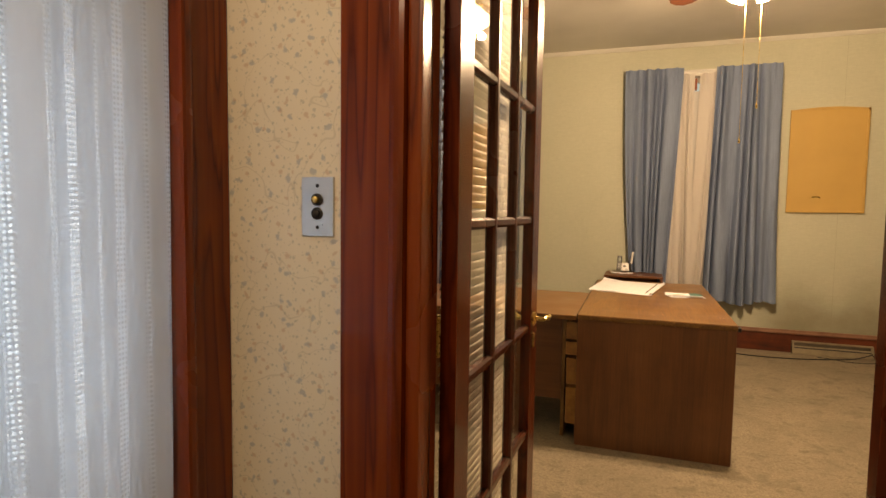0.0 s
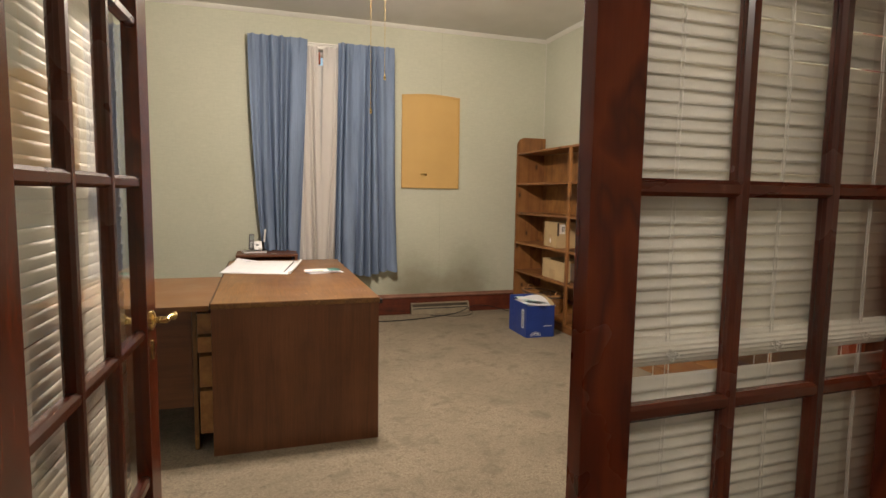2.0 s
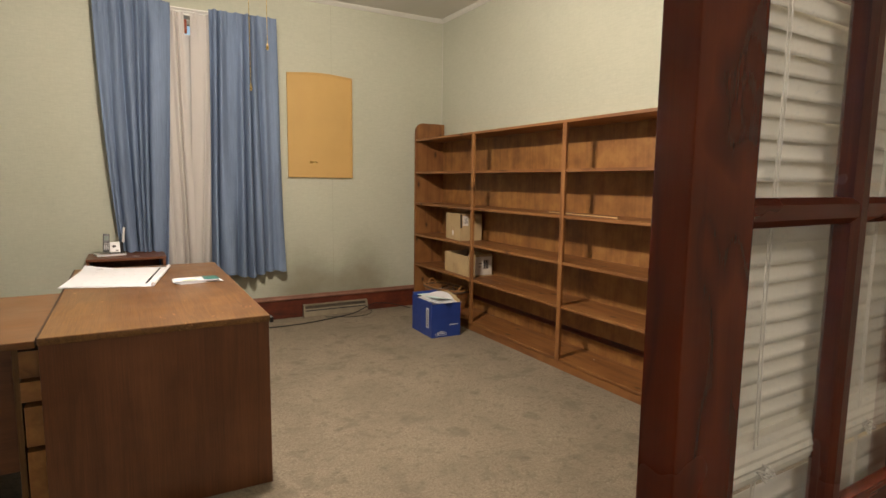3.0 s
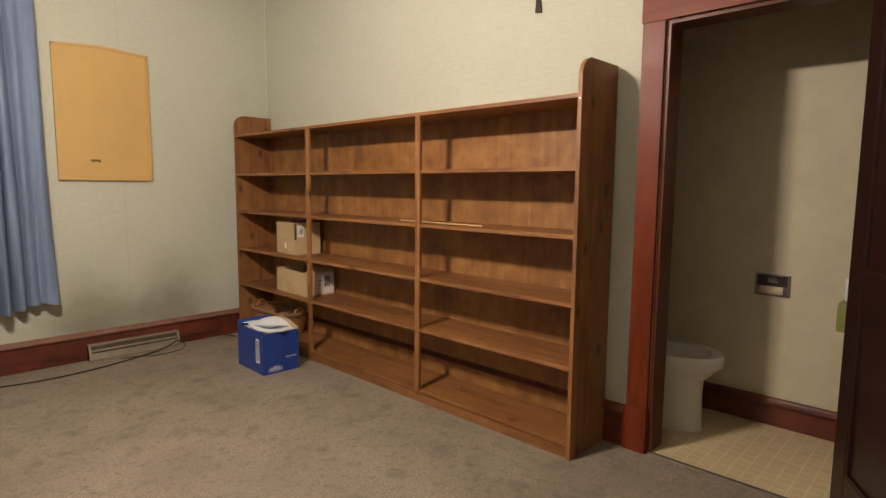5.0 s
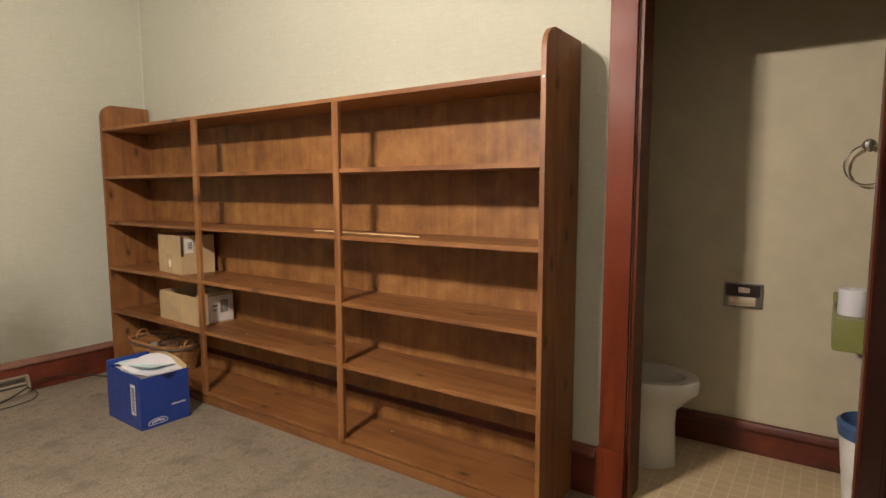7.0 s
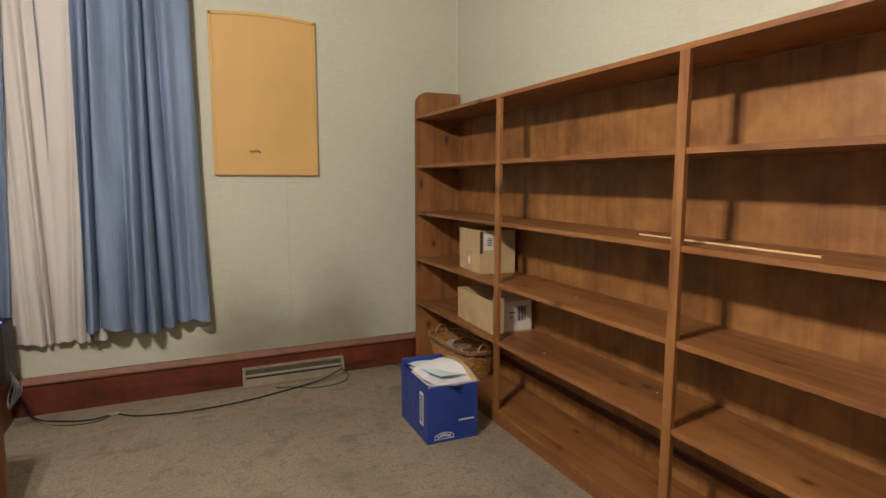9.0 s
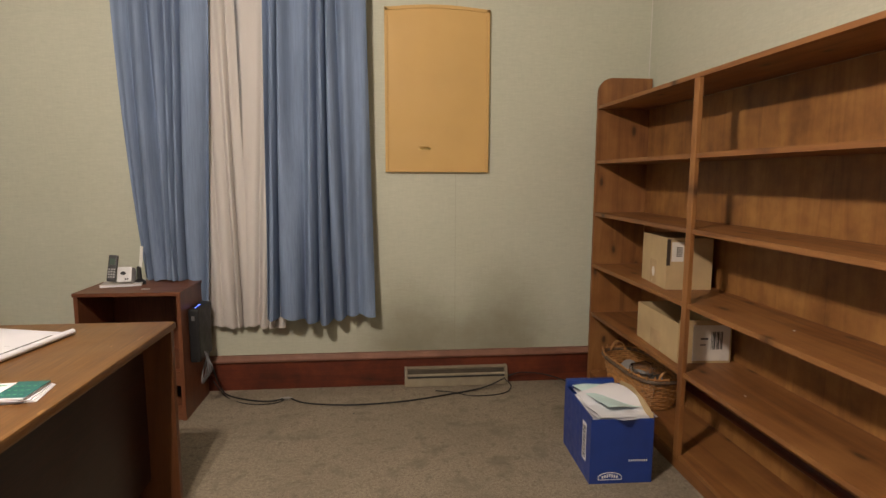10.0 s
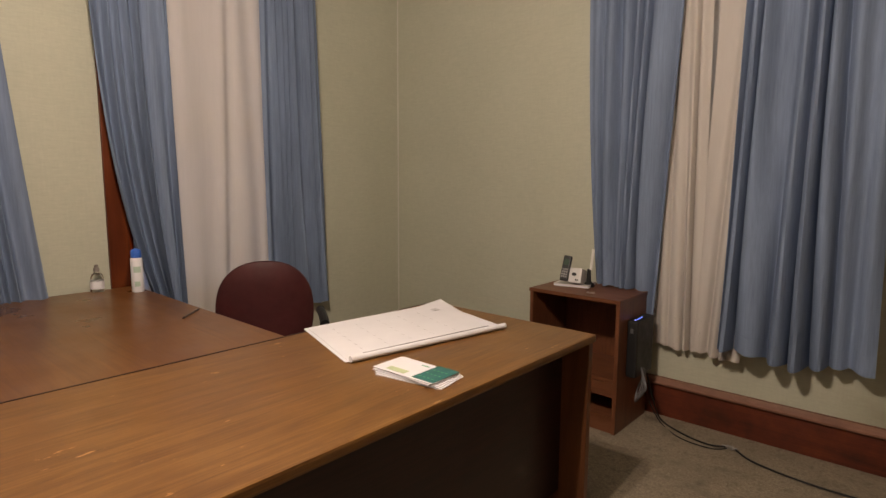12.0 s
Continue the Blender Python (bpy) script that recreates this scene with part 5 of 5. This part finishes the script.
part("handset_screen", box(-0.054, -0.026, -0.0565, -0.0545, 0.09, 0.125, m=pose(0, 0, 0.004, -14, 5)), plain("dull_green_lcd", (0.03, 0.06, 0.04), 0.3), hs)
part("handset_keys", boxes(*[(-0.055 + 0.012 * i, -0.047 + 0.012 * i, -0.0575, -0.0545, 0.02 + 0.014 * j, 0.029 + 0.014 * j) for i in range(3) for j in range(4)]), plain("silver_keys", (0.33, 0.33, 0.33), 0.4), hs, where=pose(0, 0, 0.004, -14, 5))
an = thing("antenna", "short white antenna on a small black stand", "antenna", (0.335, 6.20, CH), 0)
part("stand", revolve([(0, 0), (0.032, 0), (0.030, 0.016), (0.014, 0.03), (0.010, 0.10), (0, 0.10)], 20), BLACK, an, smooth=True)
part("mast", box(-0.008, 0.008, -0.003, 0.003, 0.095, 0.215, 0.002, m=pose(0, 0, 0, 0, 6)), WHITE, an)
kr = thing("key_ring", "small wire ring lying on the cabinet top", "key ring", (0.43, 6.04, CH + 0.002), 0)
part("ring", tube([(0.022 * math.cos(a), 0.012 * math.sin(a), 0) for a in [0.5 * k for k in range(12)]], 0.0014, 6, True), STEEL, kr)

GREYCORD = plain("grey_cord", (0.11, 0.11, 0.115), 0.5)
rtob = thing("modem", "black upright modem with blue lights strapped to the cabinet side", "modem", (0.635, 6.05, 0.29), 0)
part("modem_case", box(0, 0.055, 0.0, 0.22, 0, 0.30, 0.014), BLACK, rtob)
part("case_label", box(0.018, 0.034, -0.0012, 0.001, 0.235, 0.26), GREYCORD, rtob)
LED = emit("blue_led", (0.08, 0.18, 1.0), 5)
for k in range(4):
    part("indicator", box(0.028, 0.032, 0.03 + 0.025 * k, 0.038 + 0.025 * k, 0.3, 0.3015), LED, rtob, "glowing blue indicator")


def cable(name, label, pts, r, material, closed=False, category="cable"):
    root = thing(name, label, category)
    n = len(pts)
    P = [Vector(p) for p in pts]
    out = []
    for i in range(n - 1):
        p0, p1, p2, p3 = P[max(i - 1, 0)], P[i], P[i + 1], P[min(i + 2, n - 1)]
        for k in range(8):
            s = k / 8
            out.append(0.5 * ((2 * p1) + (p2 - p0) * s + (2 * p0 - 5 * p1 + 4 * p2 - p3) * s * s + (3 * p1 - p0 - 3 * p2 + p3) * s ** 3))
    out.append(P[-1])
    part("cord", tube(out, r, 8), material, root, smooth=True)
    return root


for k in range(4):
    a = 0.012 * k
    cable("cable", "looped grey network cable hanging beside the cabinet",
          [(0.70, 6.10, 0.34), (0.715 + a, 6.08 - a, 0.27), (0.70 + a, 6.05, 0.19 + a), (0.685, 6.08, 0.16), (0.675, 6.12, 0.21), (0.69, 6.15 + a, 0.29), (0.69, 6.14, 0.33)], 0.0028, GREYCORD)
cable("cable", "thick black power cable running along the carpet", [(0.66, 6.25, 0.30), (0.69, 6.30, 0.12), (0.74, 6.30, 0.012), (0.88, 6.21, 0.006), (1.02, 6.17, 0.006), (1.10, 6.20, 0.008)], 0.0045, RUBBER)
cable("cable", "black power cable crossing the carpet to the register", [(1.14, 6.20, 0.008), (1.25, 6.12, 0.006), (1.50, 6.075, 0.006), (1.80, 6.10, 0.006), (2.10, 6.19, 0.006), (2.30, 6.24, 0.02), (2.44, 6.285, 0.06)], 0.0048, RUBBER)
cable("cable", "thin dark cable curling on the carpet", [(0.68, 6.28, 0.1), (0.76, 6.26, 0.004), (0.90, 6.15, 0.004), (1.05, 6.14, 0.004), (1.12, 6.21, 0.006)], 0.003, RUBBER)
cable("cable", "thin dark cable looping over the carpet to the register", [(2.00, 6.25, 0.004), (2.10, 6.22, 0.004), (2.22, 6.15, 0.004), (2.40, 6.17, 0.004), (2.47, 6.24, 0.02), (2.44, 6.30, 0.05)], 0.003, RUBBER)
cable("cable", "black cable running from the register along the baseboard", [(2.47, 6.34, 0.05), (2.56, 6.345, 0.07), (2.70, 6.34, 0.055), (2.84, 6.30, 0.02), (2.90, 6.24, 0.005)], 0.004, RUBBER)
BEIGE_METAL = plain("dull_metal", (0.30, 0.29, 0.27), 0.45, 0.8)
cp = thing("cable_coupling", "small metal cable coupling on the carpet", "cable connector", (1.10, 6.20, 0.009), 0)
part("splitter", box(0.0, 0.03, -0.012, 0.012, -0.008, 0.006, 0.002), BEIGE_METAL, cp)
for s in (-1, 1):
    part("nut", tube([(0.015 + s * 0.014, 0, 0), (0.015 + s * 0.034, 0, 0)], 0.006, 6), BEIGE_METAL, cp)

# ---- register, wall board, hook ----
vt = thing("floor_register", "beige metal baseboard heating register with louvres", "register", (1.815, Y1 - 0.0225, 0.004), 0)
BEIGE = plain("beige_enamel", (0.255, 0.215, 0.15), 0.5, vary=0.18, scale=14)
SHADE = plain("dark_grille", (0.075, 0.06, 0.042), 0.8, vary=0.3)
VW = 0.65
part("frame", prism([(0, 0), (-0.055, 0), (-0.052, 0.052), (-0.040, 0.056), (-0.038, 0.066), (-0.028, 0.072), (-0.026, 0.100), (-0.034, 0.108), (0, 0.114)], 0, VW, "x"), BEIGE, vt)
part("grille", box(0.02, VW - 0.02, -0.029, -0.024, 0.073, 0.099), SHADE, vt, "dark recessed grille strip")
part("slot", box(0.02, VW - 0.02, -0.0535, -0.040, 0.054, 0.061), BLACK, vt, "dark air slot")
for x in (0.0, VW - 0.016):
    part("end_cap", prism([(0, 0), (-0.0575, 0), (-0.054, 0.058), (-0.036, 0.110), (0, 0.116)], x, x + 0.016, "x"), BEIGE, vt)

wb = thing("wall_board", "plain tan framed board with a small brass pull", "board", (1.708, Y1 - 0.003, 1.333), 0.0)
BW, BH = 0.624, 0.965
part("board_face", prism([(0.012, 0.012), (BW - 0.012, 0.012), (BW - 0.012, BH - 0.03)] + [(BW - 0.012 - (BW - 0.024) * k / 10, BH - 0.03 + 0.018 * math.sin(math.pi * k / 10)) for k in range(1, 10)] + [(0.012, BH - 0.03)], -0.016, 0.0, "y"), BOARD, wb)
for a, b, c, d in ((0, 0.018, 0, BH - 0.015), (BW - 0.018, BW, 0, BH - 0.015), (0.018, BW - 0.018, 0, 0.018)):
    part("frame_strip", box(a, b, -0.024, 0.0, c, d, 0.003), BOARD, wb)
part("frame_strip", prism([(BW * k / 12, BH - 0.018 + 0.022 * math.sin(math.pi * k / 12)) for k in range(13)] + [(BW - BW * k / 12, BH - 0.036 + 0.022 * math.sin(math.pi * k / 12)) for k in range(13)], -0.024, 0.0, "y"), BOARD, wb)
part("pull", tube([(0.21, -0.016, 0.146), (0.215, -0.03, 0.15), (0.255, -0.03, 0.15), (0.262, -0.016, 0.146)], 0.004, 8), BRASS, wb, smooth=True)
part("pull_plate", box(0.2, 0.272, -0.018, -0.0155, 0.134, 0.146), BRASS, wb)

fb = thing("wall_hook", "small brass and dark wood hook high on the wall", "wall hook", (X1 - 0.001, 3.478, 2.245), 0)
part("hook_tongue", prism([(-0.022, 0.0), (0.018, 0.005), (0.012, 0.075), (-0.012, 0.075)], -0.012, 0.0, "x"), DARKDOOR["z"], fb)
part("hook_plate", box(-0.008, 0, -0.012, 0.012, 0.07, 0.16, 0.002), BRASS, fb)


# ---- ceiling fan ----
fan = thing("ceiling_fan", "ceiling fan with wooden blades and lit frosted glass shades", "ceiling fan", (FAN[0], FAN[1], TOP - 0.055), 0)
part("canopy", revolve([(0, 0.055), (0.07, 0.055), (0.068, 0.035), (0.045, 0.005), (0.015, -0.005), (0, -0.005)], 24), BRASS, fan, smooth=True)
part("downrod", revolve([(0, 0.0), (0.012, 0.0), (0.012, -0.16), (0, -0.16)], 12), BRASS, fan, smooth=True)
part("motor_housing", revolve([(0, -0.14), (0.04, -0.145), (0.11, -0.17), (0.125, -0.20), (0.125, -0.25), (0.10, -0.285), (0.05, -0.30), (0, -0.30)], 32), BRASS, fan, smooth=True)
part("light_fitter", revolve([(0, -0.295), (0.05, -0.30), (0.06, -0.33), (0.045, -0.37), (0.012, -0.39), (0, -0.40)], 24), BRASS, fan, smooth=True)
SHADE = emit("lit_frosted_glass", (1.0, 0.78, 0.48), 9)
blade_out = [(0.17, -0.05), (0.30, -0.062), (0.55, -0.068), (0.60, -0.055), (0.63, -0.02), (0.63, 0.02), (0.60, 0.055), (0.55, 0.068), (0.30, 0.062), (0.17, 0.05)]
for k in range(5):
    m = pose(0, 0, -0.285, 0, 0, 54 + 72 * k)
    part("blade", prism(blade_out, -0.004, 0.004, "z", pose(0, 0, 0, 11)), BLADE["x"], fan, where=m)
    part("blade_iron", tube([(0.09, 0, 0.0), (0.14, 0, -0.012), (0.2, 0, -0.006)], 0.009, 8), BRASS, fan, smooth=True, where=m)
for k in range(4):
    m = pose(0, 0, -0.335, 0, 0, 45 + 90 * k) @ pose(0.055, 0, 0, 0, 0, 0) @ pose(0, 0, 0, 0, -38 + 180, 0)
    part("shade_arm", revolve([(0, -0.01), (0.02, -0.01), (0.024, 0.02), (0.02, 0.032), (0, 0.032)], 16), BRASS, fan, smooth=True, where=m)
    part("shade", revolve([(0.024, 0.028), (0.04, 0.045), (0.055, 0.075), (0.06, 0.105), (0.066, 0.125), (0.063, 0.127), (0.056, 0.105), (0.051, 0.077), (0.036, 0.048), (0.02, 0.032)], 24), SHADE, fan, "lit frosted glass tulip shade", smooth=True, where=m)
for (dx, dy, z) in ((-0.035, 0, 1.755), (0.04, 0, 1.935)):
    part("pull_chain", tube([(dx, dy, -0.38), (dx, dy, z - TOP + 0.02)], 0.0014, 6), BRASS, fan)
    part("pull_fob", revolve([(0, 0), (0.005, 0.002), (0.006, 0.012), (0.003, 0.03), (0, 0.034)], 10, Matrix.Translation((dx, dy, z - TOP - 0.008))), BRASS, fan, smooth=True)


# ---- hall things ----
sw = thing("light_switch", "brushed metal plate with two old push buttons", "light switch", (-0.233, 1.2995, 1.319), 0)
part("plate", box(-0.037, 0.037, -0.005, 0, -0.06, 0.06, 0.0018), STEEL, sw)
for z, mat, d in ((0.014, BRASS, 0.012), (-0.014, BLACK, 0.006)):
    part("button_ring", revolve([(0.007, 0), (0.0125, 0), (0.0125, 0.003), (0.0095, 0.004), (0.007, 0.002)], 20, Matrix.Translation((0, -0.005, z)) @ Matrix.Rotation(radians(90), 4, "X"), closed=True), BLACK, sw)
    part("push_button", revolve([(0, 0), (0.007, 0), (0.007, d), (0.004, d + 0.002), (0, d + 0.002)], 16, Matrix.Translation((0, -0.005, z)) @ Matrix.Rotation(radians(90), 4, "X")), mat, sw, smooth=True)
for z in (0.042, -0.042):
    part("screw", revolve([(0, 0), (0.004, 0), (0.003, 0.0015), (0, 0.002)], 10, Matrix.Translation((0, -0.005, z)) @ Matrix.Rotation(radians(90), 4, "X")), BLACK, sw)

# glazed opening in the hall's west wall, with lace
hw = tagged(new("window_4"), "tall glazed hall opening with varnished casing behind lace", kind="structure")
y0, y1, z0, z1 = HW
for a, b in ((y0 - 0.11, y0), (y1, y1 + 0.108)):
    part("side_casing", box(HX0, HX0 + 0.022, a, b, 0, z1, 0.003), TRIM["z"], hw)
part("inner_bead", box(HX0 - 0.04, HX0 + 0.03, y1 - 0.028, y1 - 0.0005, 0, z1, 0.008), TRIM["z"], hw)
part("head_casing", box(HX0, HX0 + 0.024, y0 - 0.11, y1 + 0.108, z1, z1 + 0.13, 0.003), TRIM["y"], hw)
for a, b in ((y0, y0 + 0.05), (y1 - 0.08, y1 - 0.03)):
    part("sash_stile", box(HX0 - 0.12, HX0 - 0.08, a, b, 0, z1), TRIM["z"], hw)
pn = part("pane", box(HX0 - 0.102, HX0 - 0.098, y0 + 0.05, y1 - 0.08, 0.0, z1), GLASS, hw)
pn.visible_shadow = False


def lace():
    """Open-work lace: vertical bands of solid weave between ladders of small holes."""
    m = Mat("lace", 0.85, spec=0.2)
    x, y, z = m.split(m.co)
    col = (0.66, 0.70, 0.76)
    n = m.noise(m.mapped((1, 1, 0.1)), 30, 3)
    m.colour(m.ramp(n, (0.3, tuple(v * 0.85 for v in col)), (0.7, col)))
    band = m.maths("FRACT", m.maths("MULTIPLY", y, 10.5))
    ladder = m.ramp(band, (0.0, (1.0,)), (0.20, (1.0,)), (0.22, (0.0,)), (0.6, (0.0,)), (0.62, (0.7,)), (0.70, (0.7,)), (0.72, (0.0,)))
    rung = m.maths("SINE", m.maths("MULTIPLY", z, 2 * math.pi / 0.0095))
    mesh = m.maths("SINE", m.maths("MULTIPLY", y, 2 * math.pi / 0.0075))
    hole = m.maths("GREATER_THAN", m.maths("ADD", rung, m.maths("MULTIPLY", mesh, 0.8)), 0.35)
    open_ = m.maths("MULTIPLY", hole, ladder)
    cover = m.maths("SUBTRACT", 0.93, m.maths("MULTIPLY", open_, 0.30))
    out = m.t.nodes["Material Output"]
    tr = m.t.nodes.new("ShaderNodeBsdfTranslucent")
    tr.inputs["Color"].default_value = (*col, 1)
    mx = m.t.nodes.new("ShaderNodeMixShader")
    mx.inputs[0].default_value = 0.5
    m.link(m.b.outputs[0], mx.inputs[1])
    m.link(tr.outputs[0], mx.inputs[2])
    tp = m.t.nodes.new("ShaderNodeBsdfTransparent")
    m2 = m.t.nodes.new("ShaderNodeMixShader")
    m.link(cover, m2.inputs[0])
    m.link(tp.outputs[0], m2.inputs[1])
    m.link(mx.outputs[0], m2.inputs[2])
    m.link(m2.outputs[0], out.inputs[0])
    return m.m


curtain("lace_curtain", "white open-work lace curtain glowing with daylight in the hall", "y", HX0 - 0.008, (0.28, 1.165), (0.28, 1.172), 2.40, 0.03, 7, 0.014, lace(), 0.004, seed=12, category="lace curtain")
rod("thin white curtain rod over the hall opening", "y", HX0 + 0.012, 0.24, 1.25, 2.405, 0.006, wall=HX0)
day = bpy.data.lights.new("hall_daylight", "AREA")
day.shape, day.size, day.size_y, day.energy, day.color = "RECTANGLE", 0.8, 2.2, 19, (0.42, 0.68, 1.0)
dl = new("hall_daylight", day)
dl.matrix_world = pose(HX0 - 0.30, 0.75, 1.2, 0, -90, 0)

# Added ceiling fitting, out of view; it holds no lamp.
hl = thing("hall_ceiling_pan", "unseen brass pan added to the hall ceiling", "ceiling light", (0.9, -0.9, TOP), 0)
part("pan", revolve([(0, 0), (0.16, 0), (0.16, -0.02), (0, -0.02)], 24), BRASS, hl, smooth=True)


# ---- bathroom things ----
tl = thing("toilet", "white porcelain toilet with open bowl on the vinyl floor", "toilet", (3.80, 2.85, 0.004), 0)


def egg(w, l, k=28):
    """Outline of a bowl: round at the back, longer to the front (-y)."""
    return [(w * math.cos(a), (l if math.sin(a) < 0 else 0.72 * l) * math.sin(a)) for a in [2 * math.pi * i / k for i in range(k)]]


def loft(rows):
    bm = bmesh.new()
    rings = [[bm.verts.new((x + ox, y + oy, z)) for x, y in egg(w, l)] for w, l, ox, oy, z in rows]
    for a, b in zip(rings, rings[1:]):
        for k in range(len(a)):
            j = (k + 1) % len(a)
            bm.faces.new((a[k], a[j], b[j], b[k]))
    bm.faces.new(rings[0][::-1])
    bm.faces.new(rings[-1])
    return bm


part("bowl", loft([(0.13, 0.215, 0, 0.03, 0), (0.132, 0.21, 0, 0.03, 0.05), (0.130, 0.205, 0, 0.03, 0.20), (0.140, 0.21, 0, 0.03, 0.27), (0.165, 0.24, 0, 0.0, 0.33), (0.185, 0.262, 0, -0.01, 0.365), (0.188, 0.266, 0, -0.01, 0.415), (0.182, 0.26, 0, -0.01, 0.427),
                   (0.135, 0.205, 0, -0.005, 0.425), (0.128, 0.195, 0, -0.005, 0.39), (0.09, 0.13, 0, 0.02, 0.25), (0.04, 0.05, 0, 0.05, 0.2)]), PORCELAIN, tl, smooth=True)
part("tank", box(-0.22, 0.22, 0.27, 0.46, 0.36, 0.72, 0.02), PORCELAIN, tl, smooth=True)
part("tank_lid", box(-0.235, 0.235, 0.26, 0.47, 0.721, 0.755, 0.01), PORCELAIN, tl, smooth=True)
part("pedestal_back", box(-0.095, 0.095, 0.10, 0.40, 0.0, 0.36, 0.03), PORCELAIN, tl, smooth=True)
part("flush_lever", tube([(-0.15, 0.265, 0.66), (-0.15, 0.245, 0.66), (-0.08, 0.24, 0.65)], 0.006, 8), CHROME, tl, smooth=True)

tp = thing("paper_holder", "recessed chrome toilet paper holder with dark panel", "paper holder", (BX1 - 0.0015, 2.458, 0.782), 0)
part("plate", box(-0.01, 0, -0.085, 0.085, -0.055, 0.068, 0.004), plain("dull_steel", (0.2, 0.19, 0.18), 0.4, 1.0), tp)
part("dark_panel", box(-0.0125, -0.0105, -0.075, 0.075, 0.002, 0.06, 0.0008), DARKDOOR["y"], tp)
part("medallion", box(-0.0145, -0.0128, -0.03, 0.02, 0.02, 0.046, 0.0008), CHROME, tp)
part("tear_bar", tube([(-0.03, -0.06, 0.0), (-0.03, -0.06, -0.04), (-0.03, 0.06, -0.04), (-0.03, 0.06, 0.0)], 0.003, 6), CHROME, tp)
part("paper_roll", tube([(-0.016, -0.055, -0.02), (-0.016, 0.055, -0.02)], 0.02, 16), plain("cream_paper", (0.6, 0.5, 0.35), 0.8), tp, smooth=True)

tr_ = thing("towel_ring", "chrome towel ring on the bathroom wall", "towel ring", (BX1 - 0.001, 2.005, 1.495), 0)
part("mount", revolve([(0, 0), (0.028, 0), (0.026, 0.01), (0.013, 0.018), (0.012, 0.045), (0.016, 0.052), (0, 0.056)], 20, Matrix.Rotation(radians(-90), 4, "Y")), CHROME, tr_, smooth=True)
part("ring", tube([(-0.045, 0.085 * math.sin(a), -0.085 + 0.085 * math.cos(a)) for a in [2 * math.pi * k / 32 for k in range(32)]], 0.0045, 8, True), CHROME, tr_, smooth=True)

sk = thing("bathroom_sink", "avocado green wall-hung enamel sink", "sink", (3.72, 1.655, 0.645), 0)
bm = boxes((0, 0.43, 0, 0.44, 0.025, 0.16), bevel=0.022)
part("basin", bm, GREEN, sk, smooth=True)
part("backsplash", box(0.37, 0.43, 0.0, 0.44, 0.161, 0.20, 0.008), GREEN, sk, smooth=True)
part("drain_pipe", tube([(0.2, 0.2, 0.0), (0.2, 0.2, -0.18), (0.3, 0.2, -0.2), (0.43, 0.2, -0.2)], 0.018, 10), CHROME, sk, smooth=True)
tr2 = thing("paper_roll", "white toilet paper roll standing on the sink", "toilet paper", (3.82, 2.03, 0.8055), 0)
part("roll", revolve([(0.02, 0), (0.05, 0), (0.052, 0.004), (0.052, 0.1), (0.05, 0.104), (0.02, 0.104)], 28, closed=True), PAPER, tr2, smooth=True)
wbk = thing("waste_basket", "white plastic waste basket with a blue liner", "waste basket", (3.86, 1.925, 0.004), 0)
part("bin", revolve([(0, 0), (0.095, 0), (0.125, 0.34), (0.13, 0.345), (0.122, 0.348), (0.09, 0.01), (0, 0.008)], 28), WHITE, wbk, smooth=True)
part("liner", revolve([(0.127, 0.30), (0.134, 0.35), (0.12, 0.365), (0.10, 0.30)], 18), plain("blue_liner", (0.05, 0.10, 0.22), 0.4), wbk, smooth=True)
part("bin_label", box(-0.126, -0.118, -0.02, 0.03, 0.2, 0.26), PAPER, wbk)


# ---- crumbs and scraps ----
rnd = random.Random(77)
for k, (x, y, z) in enumerate(((3.10, 4.92, 0.4602), (3.2, 4.3, 0.4602), (3.14, 4.75, 0.7682), (3.2, 3.9, 0.0802), (2.2, 5.95, 0.004), (1.52, 5.95, 0.004))):
    sc = thing("scrap", "tiny torn scrap of pale paper", "paper scrap", (x, y, z + 0.001), rnd.uniform(0, 90))
    part("scrap_paper", prism([(0, 0), (0.012, 0.002), (0.009, 0.009), (0.002, 0.007)], 0, 0.001), PAPER if k < 4 else RUBBER, sc)
